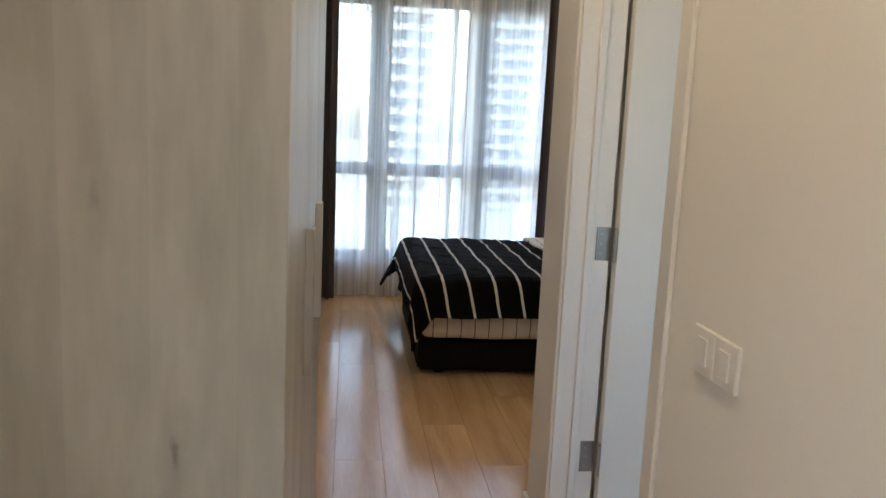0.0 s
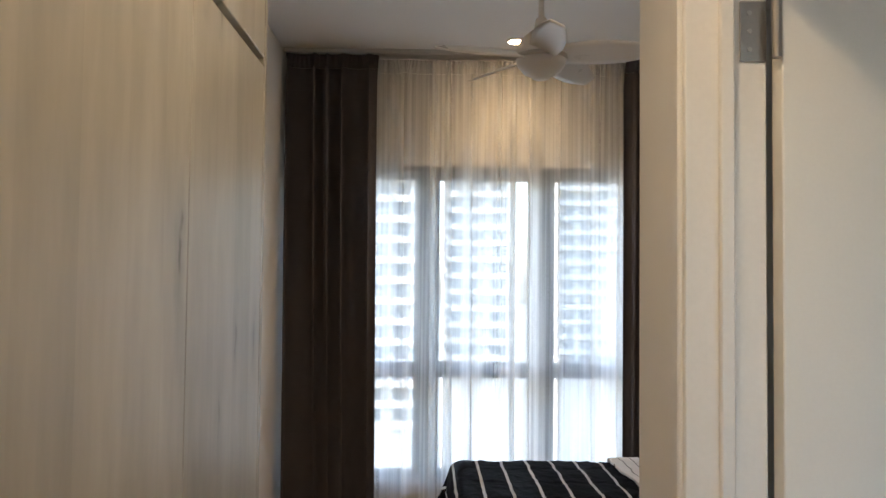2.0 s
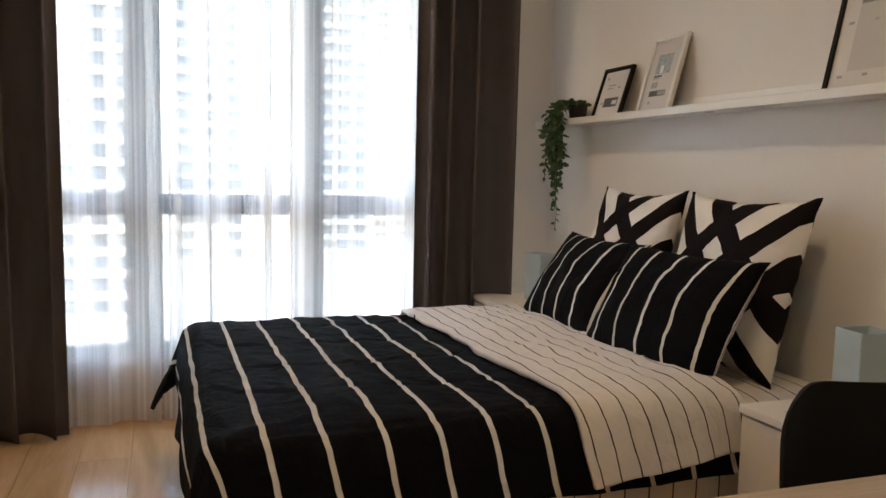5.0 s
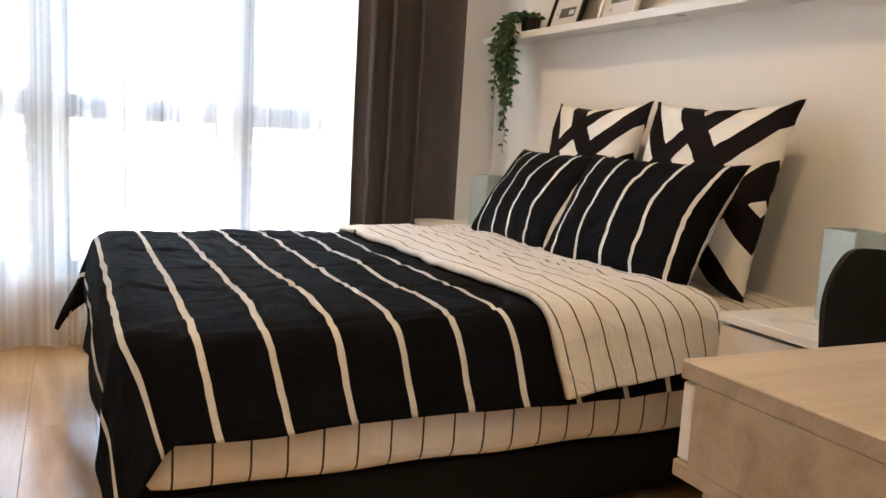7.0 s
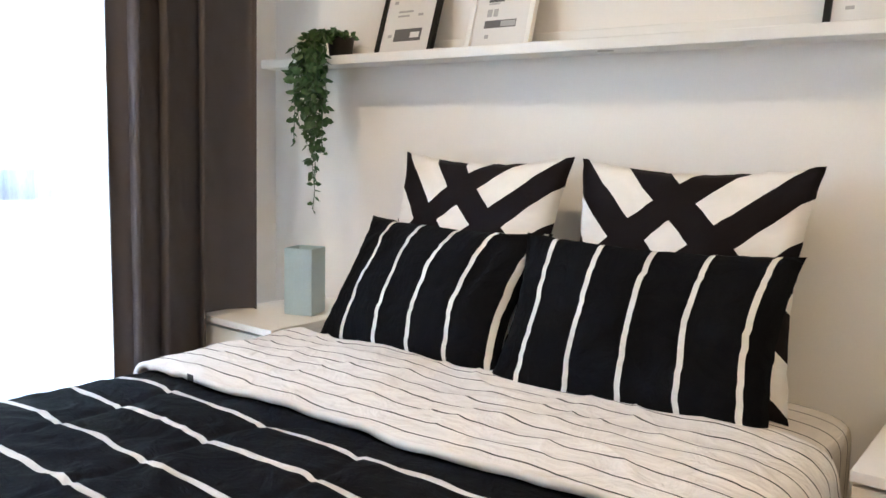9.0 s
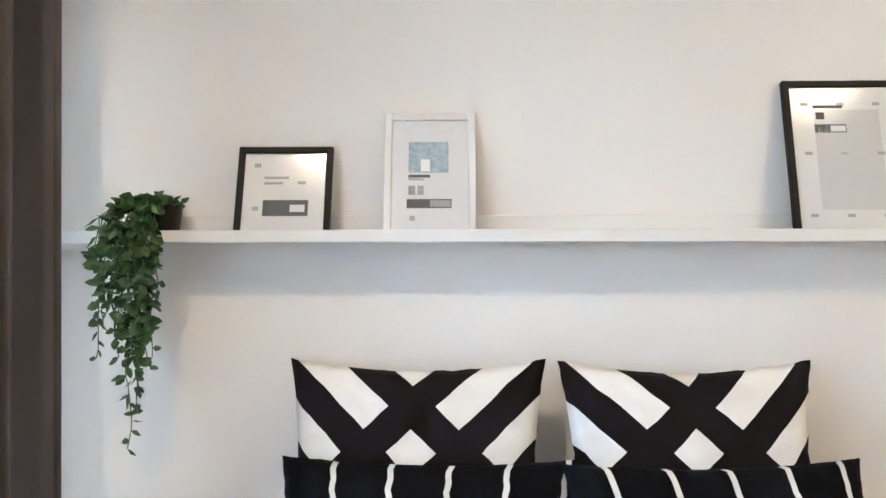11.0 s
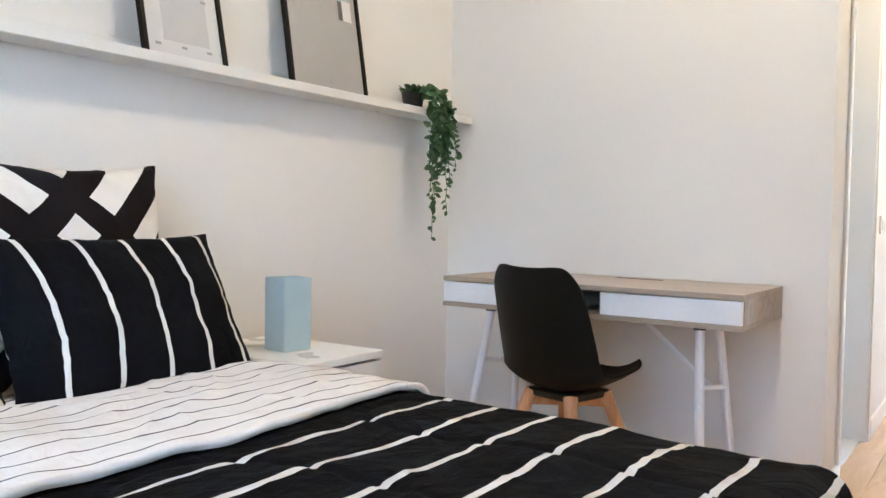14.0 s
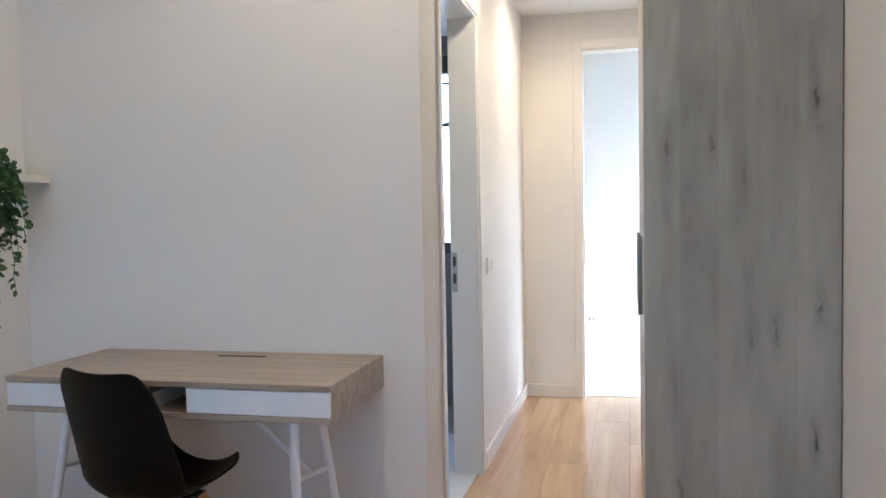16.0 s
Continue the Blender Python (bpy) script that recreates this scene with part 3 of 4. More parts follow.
tr = thing("curtain_rail", (1.0, 5.58, ZC), "slim white double curtain rail under the ceiling", "curtain rail")
part("track", box(-0.37, 5.505, ZC - 0.028, 2.34, 5.535, ZC - 0.002, bev=0.002), M_HANDLE, tr)
part("track", box(-0.37, 5.615, ZC - 0.028, 2.34, 5.645, ZC - 0.002, bev=0.002), M_HANDLE, tr)


# ---- ceiling fan and downlights ----
def fan():
    f = thing("ceiling_fan", (1.02, 4.11, 2.43), "white five-blade ceiling fan with a round motor housing", "ceiling fan")
    c = (1.02, 4.11, 2.43)
    part("lower_bowl", lathe([(0.0, 0.0), (0.035, 0.002), (0.04, 0.012), (0.075, 0.025), (0.10, 0.052), (0.112, 0.085)], c), M_FAN, f, smooth=True)
    part("ring", lathe([(0.112, 0.086), (0.117, 0.09), (0.117, 0.102), (0.112, 0.106)], c), M_HANDLE, f, "satin metal ring", smooth=True)
    part("housing", lathe([(0.112, 0.107), (0.112, 0.13), (0.09, 0.175), (0.055, 0.205), (0.03, 0.225), (0.024, 0.27), (0.018, 0.275)], c), M_FAN, f, smooth=True)
    part("rod", tube((c[0], c[1], c[2] + 0.27), (c[0], c[1], ZC - 0.05), 0.013), M_FAN, f)
    part("canopy", lathe([(0.06, 0.0), (0.06, -0.02), (0.045, -0.055), (0.016, -0.06)][::-1], (c[0], c[1], ZC)), M_FAN, f, smooth=True)
    for k in range(5):
        a = radians(-90 + 72 * k - 4)
        d, n = Vector((math.cos(a), math.sin(a), 0)), Vector((-math.sin(a), math.cos(a), 0))

        def blade(u, v):
            r = 0.09 + 0.40 * u
            w = (0.040 + 0.026 * math.sin(math.pi * (0.15 + 0.7 * u))) * (1 - 0.5 * u ** 4)
            s = (v - 0.5) * 2 * w
            return Vector((c[0], c[1], c[2] + 0.105)) + d * r + n * (s + 0.03 * u) + Vector((0, 0, -s * 0.5 - 0.01 * u))

        thicken(part("blade", sheet(blade, 16, 6), M_FAN, f, smooth=True), 0.007)


fan()


def downlight(x, y, z):
    d = thing("downlight", (x, y, z), "round recessed ceiling downlight with warm light", "downlight", "downlights")
    part("trim", lathe([(0.062, 0.0), (0.062, -0.008), (0.048, -0.012), (0.048, 0.0)], (x, y, z)), M_WHITE, d, smooth=True)
    part("diffuser", lathe([(0.047, -0.001), (0.047, -0.007)], (x, y, z)), M_LAMPGLOW, d)


downlight(1.035, 5.30, ZC)
# fixture added for the unseen bedroom lamp
downlight(1.035, 2.92, ZC)
downlight(0.56, 1.40, ZH)
downlight(0.56, 0.22, ZH)


# ---- bed ----
BX0, BX1, BY0, BY1 = 0.70, 2.51, 3.67, 5.10
bed = thing("bed", (1.6, 4.45, 0), "double bed with black upholstered base and striped fitted sheet", "bed")
part("base", box(BX0, BY0 + 0.08, 0.025, BX1, BY1, 0.197, bev=0.012, seg=2), M_BLACKCLOTH, bed, "black fabric base")
for x in (BX0 + 0.12, BX1 - 0.12):
    for y in (BY0 + 0.15, BY1 - 0.1):
        part("foot", tube((x, y, 0), (x, y, 0.025), 0.03), M_POT, bed)


def mattress(u, v):
    """A soft-edged block, wrapped once round its section."""
    a = 2 * math.pi * v
    hx, hy, hz, e = (BX1 - BX0) / 2, (BY1 - BY0) / 2, 0.165, 0.22
    cy, cz = math.copysign(abs(math.cos(a)) ** e, math.cos(a)), math.copysign(abs(math.sin(a)) ** e, math.sin(a))
    t = 2 * u - 1
    k = (1 - abs(t) ** 14) ** 0.25
    return ((BX0 + BX1) / 2 + hx * t, (BY0 + BY1) / 2 + hy * cy * (0.94 + 0.06 * k), 0.365 + hz * cz * (0.75 + 0.25 * k) + 0.003 * math.sin(14 * t) * (1 if cz < 0 else 0))


bm = sheet(mattress, 60, 96, lambda u, v: (BX0 + (BX1 - BX0) * u, 3.0 * v))
bmesh.ops.remove_doubles(bm, verts=bm.verts, dist=1e-5)
bmesh.ops.holes_fill(bm, edges=bm.edges)
part("fitted_sheet", bm, M_SHEET, bed, "white fitted sheet with thin dark stripes")


def seam(a, b):
    """Distance from a point of the cover to the serpentine stitching."""
    step, first, near, far = 0.29, 3.69, 0.845, 1.40
    b = b + 0.012 * math.sin(a * 7)
    k = math.floor((b - first) / step)
    mid = first + (k + 0.5) * step
    turn = near if k % 2 else far
    if (a - turn) * (1 if turn == far else -1) > 0:
        return abs(math.hypot(a - turn, b - mid) - step / 2)
    side = step / 2 - abs(b - mid)
    other = near if turn == far else far
    return side if abs(a - turn) < abs(far - near) else math.hypot(side, a - other)


def duvet_place(a, b, top, lift, seed):
    """Where a point of the cover lies; a along the bed, b across, both along the cloth."""
    r = 0.065 + lift
    xf, y0, y1 = 0.72, 3.705, 5.06
    da = max(0.0, xf - a)
    db, sg = (y0 - b, -1) if b < y0 else ((b - y1, 1) if b > y1 else (0.0, 0))
    rho = math.hypot(da, db)
    cx, cy = max(a, xf), min(max(b, y0), y1)
    n1 = noise.noise((a * 2.6 + 2, b * 2.6, 0.3))
    n2 = noise.noise((a * 7.0 + 2, b * 5.0 + 0.6 * math.sin(a * 4), 1.7))
    n3 = noise.noise((a * 21 + seed, b * 13, 4.0))
    edge = min(1.0, min(b - y0, y1 - b) / 0.25 if sg == 0 else 0.0)
    # quilting: one stitched line runs to and fro along the bed with round turns
    q2 = 1 - math.exp(-(seam(a, b) / 0.011) ** 2)
    puff = 0.010 * n1 + 0.008 * n2 + 0.004 * n3 + 0.0065 * (q2 - 0.85) + 0.010 * max(0, edge) ** 0.5 - 0.004
    # sharp creases, strongest on the turned-back cotton
    warp = 0.35 * noise.noise((a * 3 + 8, b * 3, 2.0))
    ridge = (1 - abs(noise.noise((a * 6 + b * 3 + warp * 3, b * 4.5 - a * 2 + warp * 4, 6.0 + seed)))) ** 7
    puff += (0.0065 * min(1.0, max(0.0, (a - 1.58) / 0.08)) if lift > 0 else 0.005 * min(1.0, max(0.0, (1.5 - a) / 0.1))) * ridge
    if rho == 0:
        return Vector((cx, cy, top + lift + puff))
    ux, uy = da / rho, db / rho
    corner = 2 * ux * uy
    # the cloth leaves the mattress edge in an arc, then falls at a slope
    slope = (radians(84) * ux * ux + radians(78 if sg < 0 else 64) * uy * uy) * (1 - corner) + radians(80) * corner
    th = min(rho / r, slope)
    rest = max(0.0, rho - r * th) * (1 + (0.28 if sg < 0 else 0.1) * corner)
    out, down = r * math.sin(th) + rest * math.cos(th), r * (1 - math.cos(th)) + rest * math.sin(th)
    hang = max(0.0, rho - 0.08)
    if corner > 0:
        phi = math.atan2(db, da)
        out += hang * ((0.42 if sg > 0 else 0.08) * corner + 0.10 * corner * math.sin(6 * phi + seed))
    out += hang * (0.10 * n2 + 0.14 * noise.noise((a * 4.2, b * 0.8 + 3, 9.0 + seed)) * (1 - corner))
    pull = 0.2 * down * uy * uy if sg < 0 else 0.0
    return Vector((cx - ux * out + pull, cy + sg * uy * out, top + lift + puff * max(0, 1 - rho / 0.1) - down))


def cover(name, a0, a1, b0, b1, nu, nv, lift, material, parent, label, seed, skew=0.0, rise=0.0):
    def ab(u, v):
        b = b0 + rise * u * (1 - v) ** 3 + (b1 - b0) * v
        s = skew * (b - 4.4) + 0.012 * math.sin(b * 9 + seed)
        return a0 + s + (a1 - a0) * u, b
    p = part(name, sheet(lambda u, v: duvet_place(*ab(u, v), 0.556, lift, seed), nu, nv, lambda u, v: ab(u, v)), material, parent, label)
    return thicken(p, 0.016, -1.0)


duvet = thing("duvet", (1.3, 4.45, 0.53), "black duvet with white stripes, turned back to a striped white reverse", "duvet")
cover("quilt", 0.455, 2.03, 3.705 - 0.245, 5.06 + 0.28, 230, 210, 0.0, M_DUVET, duvet, "black cotton with narrow white stripes", 2.0)
cover("turned_back_fold", 1.545, 2.045, 3.705 - 0.262, 5.06 + 0.28, 90, 260, 0.024, M_FOLD, duvet, "white cotton reverse with thin dark stripes", 5.0, -0.022, 0.05)


def pillow(name, label, group, centre, w, h, t, lean, turn, material, seed, scale_uv=1.0, pinch=0.075, offset=0.0, drop=0.0):
    """A stuffed cushion; lean: degrees off upright, turn: degrees about the upright."""
    m = pose(*centre) @ pose(0, 0, 0, 0, 0, turn) @ pose(0, 0, 0, 0, lean, 0)
    n = 30
    bm = bmesh.new()
    layer = bm.loops.layers.uv.new("cloth")
    grid = {}
    for side in (-1, 1):
        for i in range(n + 1):
            for j in range(n + 1):
                u, v = 2 * i / n - 1, 2 * j / n - 1
                rim = i in (0, n) or j in (0, n)
                if rim and side == 1:
                    grid[side, i, j] = grid[-1, i, j]
                    continue
                k = max(0.0, (1 - u ** 2) * (1 - v ** 2))
                d = t / 2 * k ** 0.48
                d *= 1 + 0.16 * noise.noise((u * 2 + seed, v * 2, side)) + 0.05 * noise.noise((u * 7 + seed, v * 7, side))
                y = w / 2 * u * (1 - pinch * (1 - v * v)) + 0.004 * noise.noise((v * 9, seed, u))
                z = h / 2 * v * (1 - pinch * (1 - u * u)) + 0.004 * noise.noise((u * 9, seed + 3, v))
                grid[side, i, j] = bm.verts.new(m @ Vector((side * d, -y, z)))
    for side in (-1, 1):
        for i in range(n):
            for j in range(n):
                q = ((i, j), (i + 1, j), (i + 1, j + 1), (i, j + 1))
                f = bm.faces.new([grid[(side, *c)] for c in (q if side == 1 else q[::-1])])
                f.smooth = True
                f.material_index = 1 if side == 1 else 0
                for lp, c in zip(f.loops, q if side == 1 else q[::-1]):
                    uu, vv = 2 * c[0] / n - 1, 2 * c[1] / n - 1
                    lp[layer].uv = (uu + offset, vv + drop) if scale_uv == 1.0 else (uu * w / 2 + offset, vv * h / 2)
    p = part(name, bm, material)
    p.data.materials.append(material if scale_uv == 1.0 else M_FOLD)
    return tagged(p, label, "pillow", group)


pillow("cushion", "large square cushion with black and white crossed bands", "square cushions", (2.36, 4.72, 0.805), 0.62, 0.60, 0.17, 15, -2, M_EURO, 1.0, 1.0, 0.105, 0.02, 0.10)
pillow("cushion", "large square cushion with black and white crossed bands", "square cushions", (2.35, 4.075, 0.806), 0.61, 0.59, 0.18, 15, 1, M_EURO, 4.0, 1.0, 0.105, 0.03, 0.09)
pillow("pillow", "black pillow with white stripes leaning on a cushion", "striped pillows", (2.145, 4.693, 0.721), 0.655, 0.425, 0.17, 33, -3, M_PILLOW, 7.0, 2.0, 0.085, 0.012)
pillow("pillow", "black pillow with white stripes leaning on a cushion", "striped pillows", (2.11, 4.07, 0.717), 0.655, 0.43, 0.18, 29, 4, M_PILLOW, 9.0, 2.0, 0.085, 0.045)


# ---- nightstands and lamps ----
def nightstand(y0):
    x0, x1, w = 2.030, 2.512, 0.35
    s = thing("nightstand", (2.27, y0 + w / 2, 0), "white lacquered two-drawer nightstand beside the bed", "nightstand", "nightstands")
    part("top", box(x0 - 0.006, y0 - 0.002, 0.530, x1, y0 + w + 0.002, 0.552, bev=0.0015), M_WHITE, s)
    for y in (y0, y0 + w - 0.018):
        part("side", box(x0 + 0.012, y, 0, x1, y + 0.018, 0.528), M_WHITE, s)
    part("back", box(x1 - 0.01, y0 + 0.018, 0.03, x1 - 0.002, y0 + w - 0.018, 0.528), M_WHITE, s)
    part("plinth", box(x0 + 0.03, y0 + 0.018, 0, x0 + 0.045, y0 + w - 0.018, 0.05), M_WHITE, s)
    for z0, z1 in ((0.045, 0.264), (0.272, 0.521)):
        d = part("drawer", box(x0 + 0.001, y0 + 0.002, z0, x0 + 0.018, y0 + w - 0.002, z1, bev=0.0012), M_WHITE, s)
        part("drawer_box", box(x0 + 0.018, y0 + 0.03, z0 + 0.02, x1 - 0.05, y0 + w - 0.03, z1 - 0.05), M_WHITE, d)


nightstand(5.190)
nightstand(3.245)


def table_lamp(x, y, turn):
    l = thing("table_lamp", (x, y, 0.552), "frosted pale blue square glass table lamp, unlit", "table lamp", "table lamps")
    bm = bmesh.new()
    o, i = 0.05, 0.045
    for s, zz in ((o, 0), (o, 0.22), (i, 0.22), (i, 0.006)):
        for cx, cy in ((-1, -1), (1, -1), (1, 1), (-1, 1)):
            bm.verts.new((cx * s, cy * s, zz))
    bm.verts.ensure_lookup_table()
    v = bm.verts
    for k in range(3):
        for c in range(4):
            bm.faces.new((v[k * 4 + c], v[k * 4 + (c + 1) % 4], v[k * 4 + 4 + (c + 1) % 4], v[k * 4 + 4 + c]))
    bm.faces.new(v[12:16]), bm.faces.new(v[0:4])
    bmesh.ops.bevel(bm, geom=[e for e in bm.edges], offset=0.002, segments=2, affect='EDGES')
    bmesh.ops.transform(bm, matrix=pose(x, y, 0.552, 0, 0, turn), verts=bm.verts)
    part("shade", bm, M_FROST, l, "frosted blue glass")
    part("bulb_holder", tube((x, y, 0.558), (x, y, 0.60), 0.02), M_WHITE, l)
    cord = bmesh.new()
    pts = [(x + 0.045, y, 0.557), (x + 0.10, y + 0.03, 0.556), (x + 0.14, y + 0.08, 0.556), (x + 0.19, y + 0.10, 0.57)]
    for p, q in zip(pts, pts[1:]):
        tube(p, q, 0.003, n=8, bm=cord)
    part("cord", cord, M_WHITE, l)


table_lamp(2.275, 5.315, 20)
table_lamp(2.255, 3.425, -8)


# ---- picture ledge and frames ----
ledge = thing("picture_ledge", (2.47, 3.9, 1.376), "long white picture ledge on the bed wall", "shelf")
part("shelf", box(2.42, YD + 0.004, 1.376, XH - 0.012, 5.70, 1.388), M_WHITE, ledge)
part("front_lip", box(2.410, YD + 0.004, 1.376, 2.420, 5.70, 1.406, bev=0.0015), M_WHITE, ledge)
part("back_rail", box(XH - 0.012, YD + 0.004, 1.376, XH - 0.0005, 5.70, 1.445, bev=0.0015), M_WHITE, ledge)


def picture(y0, w, h, bw, frame_mat, back_mat, label, marks):
    """A framed insert leaning back on the ledge; y0 is its end nearer the window."""
    lean = math.degrees(math.asin(min(0.3, 0.085 / h)))
    f = thing("framed_picture", (2.435, y0 - w / 2, 1.389), label, "picture frame", "picture frames")
    m = pose(2.425, y0, 1.3885, 0, lean, 0)

    def put(name, bm, material, parent=f, lab=""):
        bmesh.ops.transform(bm, matrix=m, verts=bm.verts)
        return part(name, bm, material, parent, lab)

    for r in ((0, -bw, 0, 0.018, 0, h), (0, -w, 0, 0.018, -w + bw, h), (0.0005, -w + bw, 0, 0.018, -bw, bw), (0.0005, -w + bw, h - bw, 0.018, -bw, h)):
        put("moulding", box(*r, bev=0.0015), frame_mat)
    ins = put("insert", box(0.008, -w + bw, bw, 0.012, -bw, h - bw), back_mat)
    for k, (a, b, c, d, mt) in enumerate(marks):
        put("print", box(0.0075 - 0.0003 * (k % 3), -bw - (w - 2 * bw) * c, bw + (h - 2 * bw) * (1 - d), 0.0079, -bw - (w - 2 * bw) * a, bw + (h - 2 * bw) * (1 - b)), mt, ins)
    put("glazing_back", box(0.0125, -w + bw, bw, 0.016, -bw, h - bw), M_PRINTMID)


def dots(rows, cols):
    return [(c - 0.035, r - 0.011, c + 0.035, r + 0.011, M_PRINTMID) for r in rows for c in cols]


picture(5.165, 0.235, 0.24, 0.016, M_FRAMEBLACK, M_PAPER, "small black picture frame with a white paper insert",
        [(0.25, 0.60, 0.80, 0.80, M_PRINT), (0.58, 0.66, 0.76, 0.75, M_PAPER), (0.25, 0.30, 0.55, 0.33, M_PRINTMID), (0.25, 0.37, 0.48, 0.40, M_PRINTMID), (0.66, 0.36, 0.76, 0.40, M_PRINTMID), (0.12, 0.13, 0.2, 0.18, M_PRINTMID), (0.12, 0.68, 0.2, 0.73, M_PRINTMID)])
picture(4.80, 0.226, 0.325, 0.018, M_FRAMEWHITE, M_PAPER, "white picture frame with a printed paper insert",
        [(0.22, 0.20, 0.74, 0.48, M_PRINTBLUE), (0.38, 0.36, 0.50, 0.47, M_WHITE), (0.22, 0.50, 0.50, 0.525, M_PRINT), (0.22, 0.535, 0.42, 0.55, M_PRINTMID), (0.22, 0.60, 0.31, 0.68, M_PRINTMID), (0.34, 0.60, 0.42, 0.68, M_PRINTMID),
         (0.20, 0.72, 0.78, 0.80, M_PRINT), (0.50, 0.73, 0.77, 0.79, M_PRINTMID), (0.24, 0.87, 0.31, 0.91, M_PRINTMID)])
picture(3.807, 0.293, 0.40, 0.016, M_FRAMEBLACK, M_PAPER, "black picture frame with a spotted white paper insert",
        [(0.22, 0.16, 0.84, 0.86, M_PALEPAPER), (0.22, 0.13, 0.50, 0.15, M_PRINT), (0.24, 0.18, 0.32, 0.23, M_PRINT), (0.22, 0.265, 0.52, 0.325, M_PRINT), (0.37, 0.275, 0.51, 0.315, M_PAPER)] + dots((0.12, 0.47, 0.90), (0.14, 0.48, 0.82)))
picture(3.247, 0.39, 0.505, 0.016, M_FRAMEBLACK, M_GREYPAPER, "large black picture frame with plain grey backing",
        [(0.76, 0.12, 0.92, 0.30, M_PRINTBLUE), (0.74, 0.27, 0.82, 0.42, M_PRINT), (0.80, 0.26, 0.93, 0.42, M_PAPER)] + dots((0.35, 0.55), (0.52,)) + dots((0.93,), (0.55,)))


# ---- trailing plants ----
def plant(y, yh, seed, label):
    rnd = random.Random(seed)
    p = thing("trailing_plant", (2.46, y, 1.389), label, "plant", "trailing plants")
    part("pot", lathe([(0.036, 0.0), (0.046, 0.075), (0.048, 0.08), (0.042, 0.08), (0.038, 0.065)], (2.462, y, 1.389), 20), M_POT, p, "small black plastic pot", smooth=True)
    leaves, stems = bmesh.new(), bmesh.new()

    def leaf(at, d, size):
        d = d.normalized()
        s = d.cross(Vector((rnd.uniform(-1, 1), rnd.uniform(-1, 1), rnd.uniform(-.3, 1)))).normalized()
        nrm = s.cross(d)
        pts = [at, at + d * size * .35 + s * size * .33 + nrm * size * .06, at + d * size * .75 + s * size * .22, at + d * size, at + d * size * .75 - s * size * .22, at + d * size * .35 - s * size * .33 + nrm * size * .06]
        mid = leaves.verts.new(at + d * size * .5 - nrm * size * .09)
        vs = [leaves.verts.new(q) for q in pts]
        for i in range(6):
            leaves.faces.new((mid, vs[i], vs[(i + 1) % 6]))

    for k in range(22):
        reach = rnd.uniform(0.10, 0.36) if k else 0.55
        if k in (1, 2, 3):
            reach = rnd.uniform(0.38, 0.47)
        a = rnd.uniform(-1.3, 1.3) if k else 0.1
        pos = Vector((2.462 - 0.02 * math.cos(a), y + 0.02 * math.sin(a), 1.465))
        goal_x, goal_y = 2.385 - rnd.uniform(0, 0.03), yh + rnd.uniform(-0.078, 0.072) * (1 - max(0, reach - 0.25) * 1.6)
        path = [pos]
        for s in range(1, 5):
            f = s / 4
            path.append(Vector((pos.x + (goal_x - pos.x) * f, pos.y + (goal_y - pos.y) * f, 1.465 + 0.035 * math.sin(math.pi * f) - 0.03 * f)))
        steps = int(reach / 0.022)
        for s in range(steps):
            l = path[-1]
            path.append(l + Vector((rnd.uniform(-.004, .004), rnd.uniform(-.006, .006), -0.022)))
        for q, r in zip(path, path[1:]):
            tube(q, r, 0.0013, n=5, bm=stems)
        for s, q in enumerate(path):
            tail = s / len(path)
            for _ in range(2 if tail < 0.8 and s % 2 else 1):
                d = Vector((rnd.uniform(-1, 0.5), rnd.uniform(-1, 1), rnd.uniform(-1.1, 0.25)))
                leaf(q, d, rnd.uniform(0.028, 0.046) * (1.0 if tail < 0.8 else 0.7))
    for k in range(60):
        a, r = rnd.uniform(0, 6.28), rnd.uniform(0, 0.05)
        leaf(Vector((2.455 + r * math.cos(a), y + r * math.sin(a), 1.462 + rnd.uniform(0, 0.02))), Vector((math.cos(a) - .3, math.sin(a), rnd.uniform(-.2, 0.9))), rnd.uniform(0.02, 0.034))
    part("stem", stems, M_LEAFGREEN, p)
    part("foliage", leaves, M_LEAFGREEN, p, "dense small green leaves")


plant(5.345, 5.40, 3, "trailing green ivy in a black pot beside the frames")
plant(2.54, 2.485, 8, "trailing green ivy in a black pot at the ledge end")


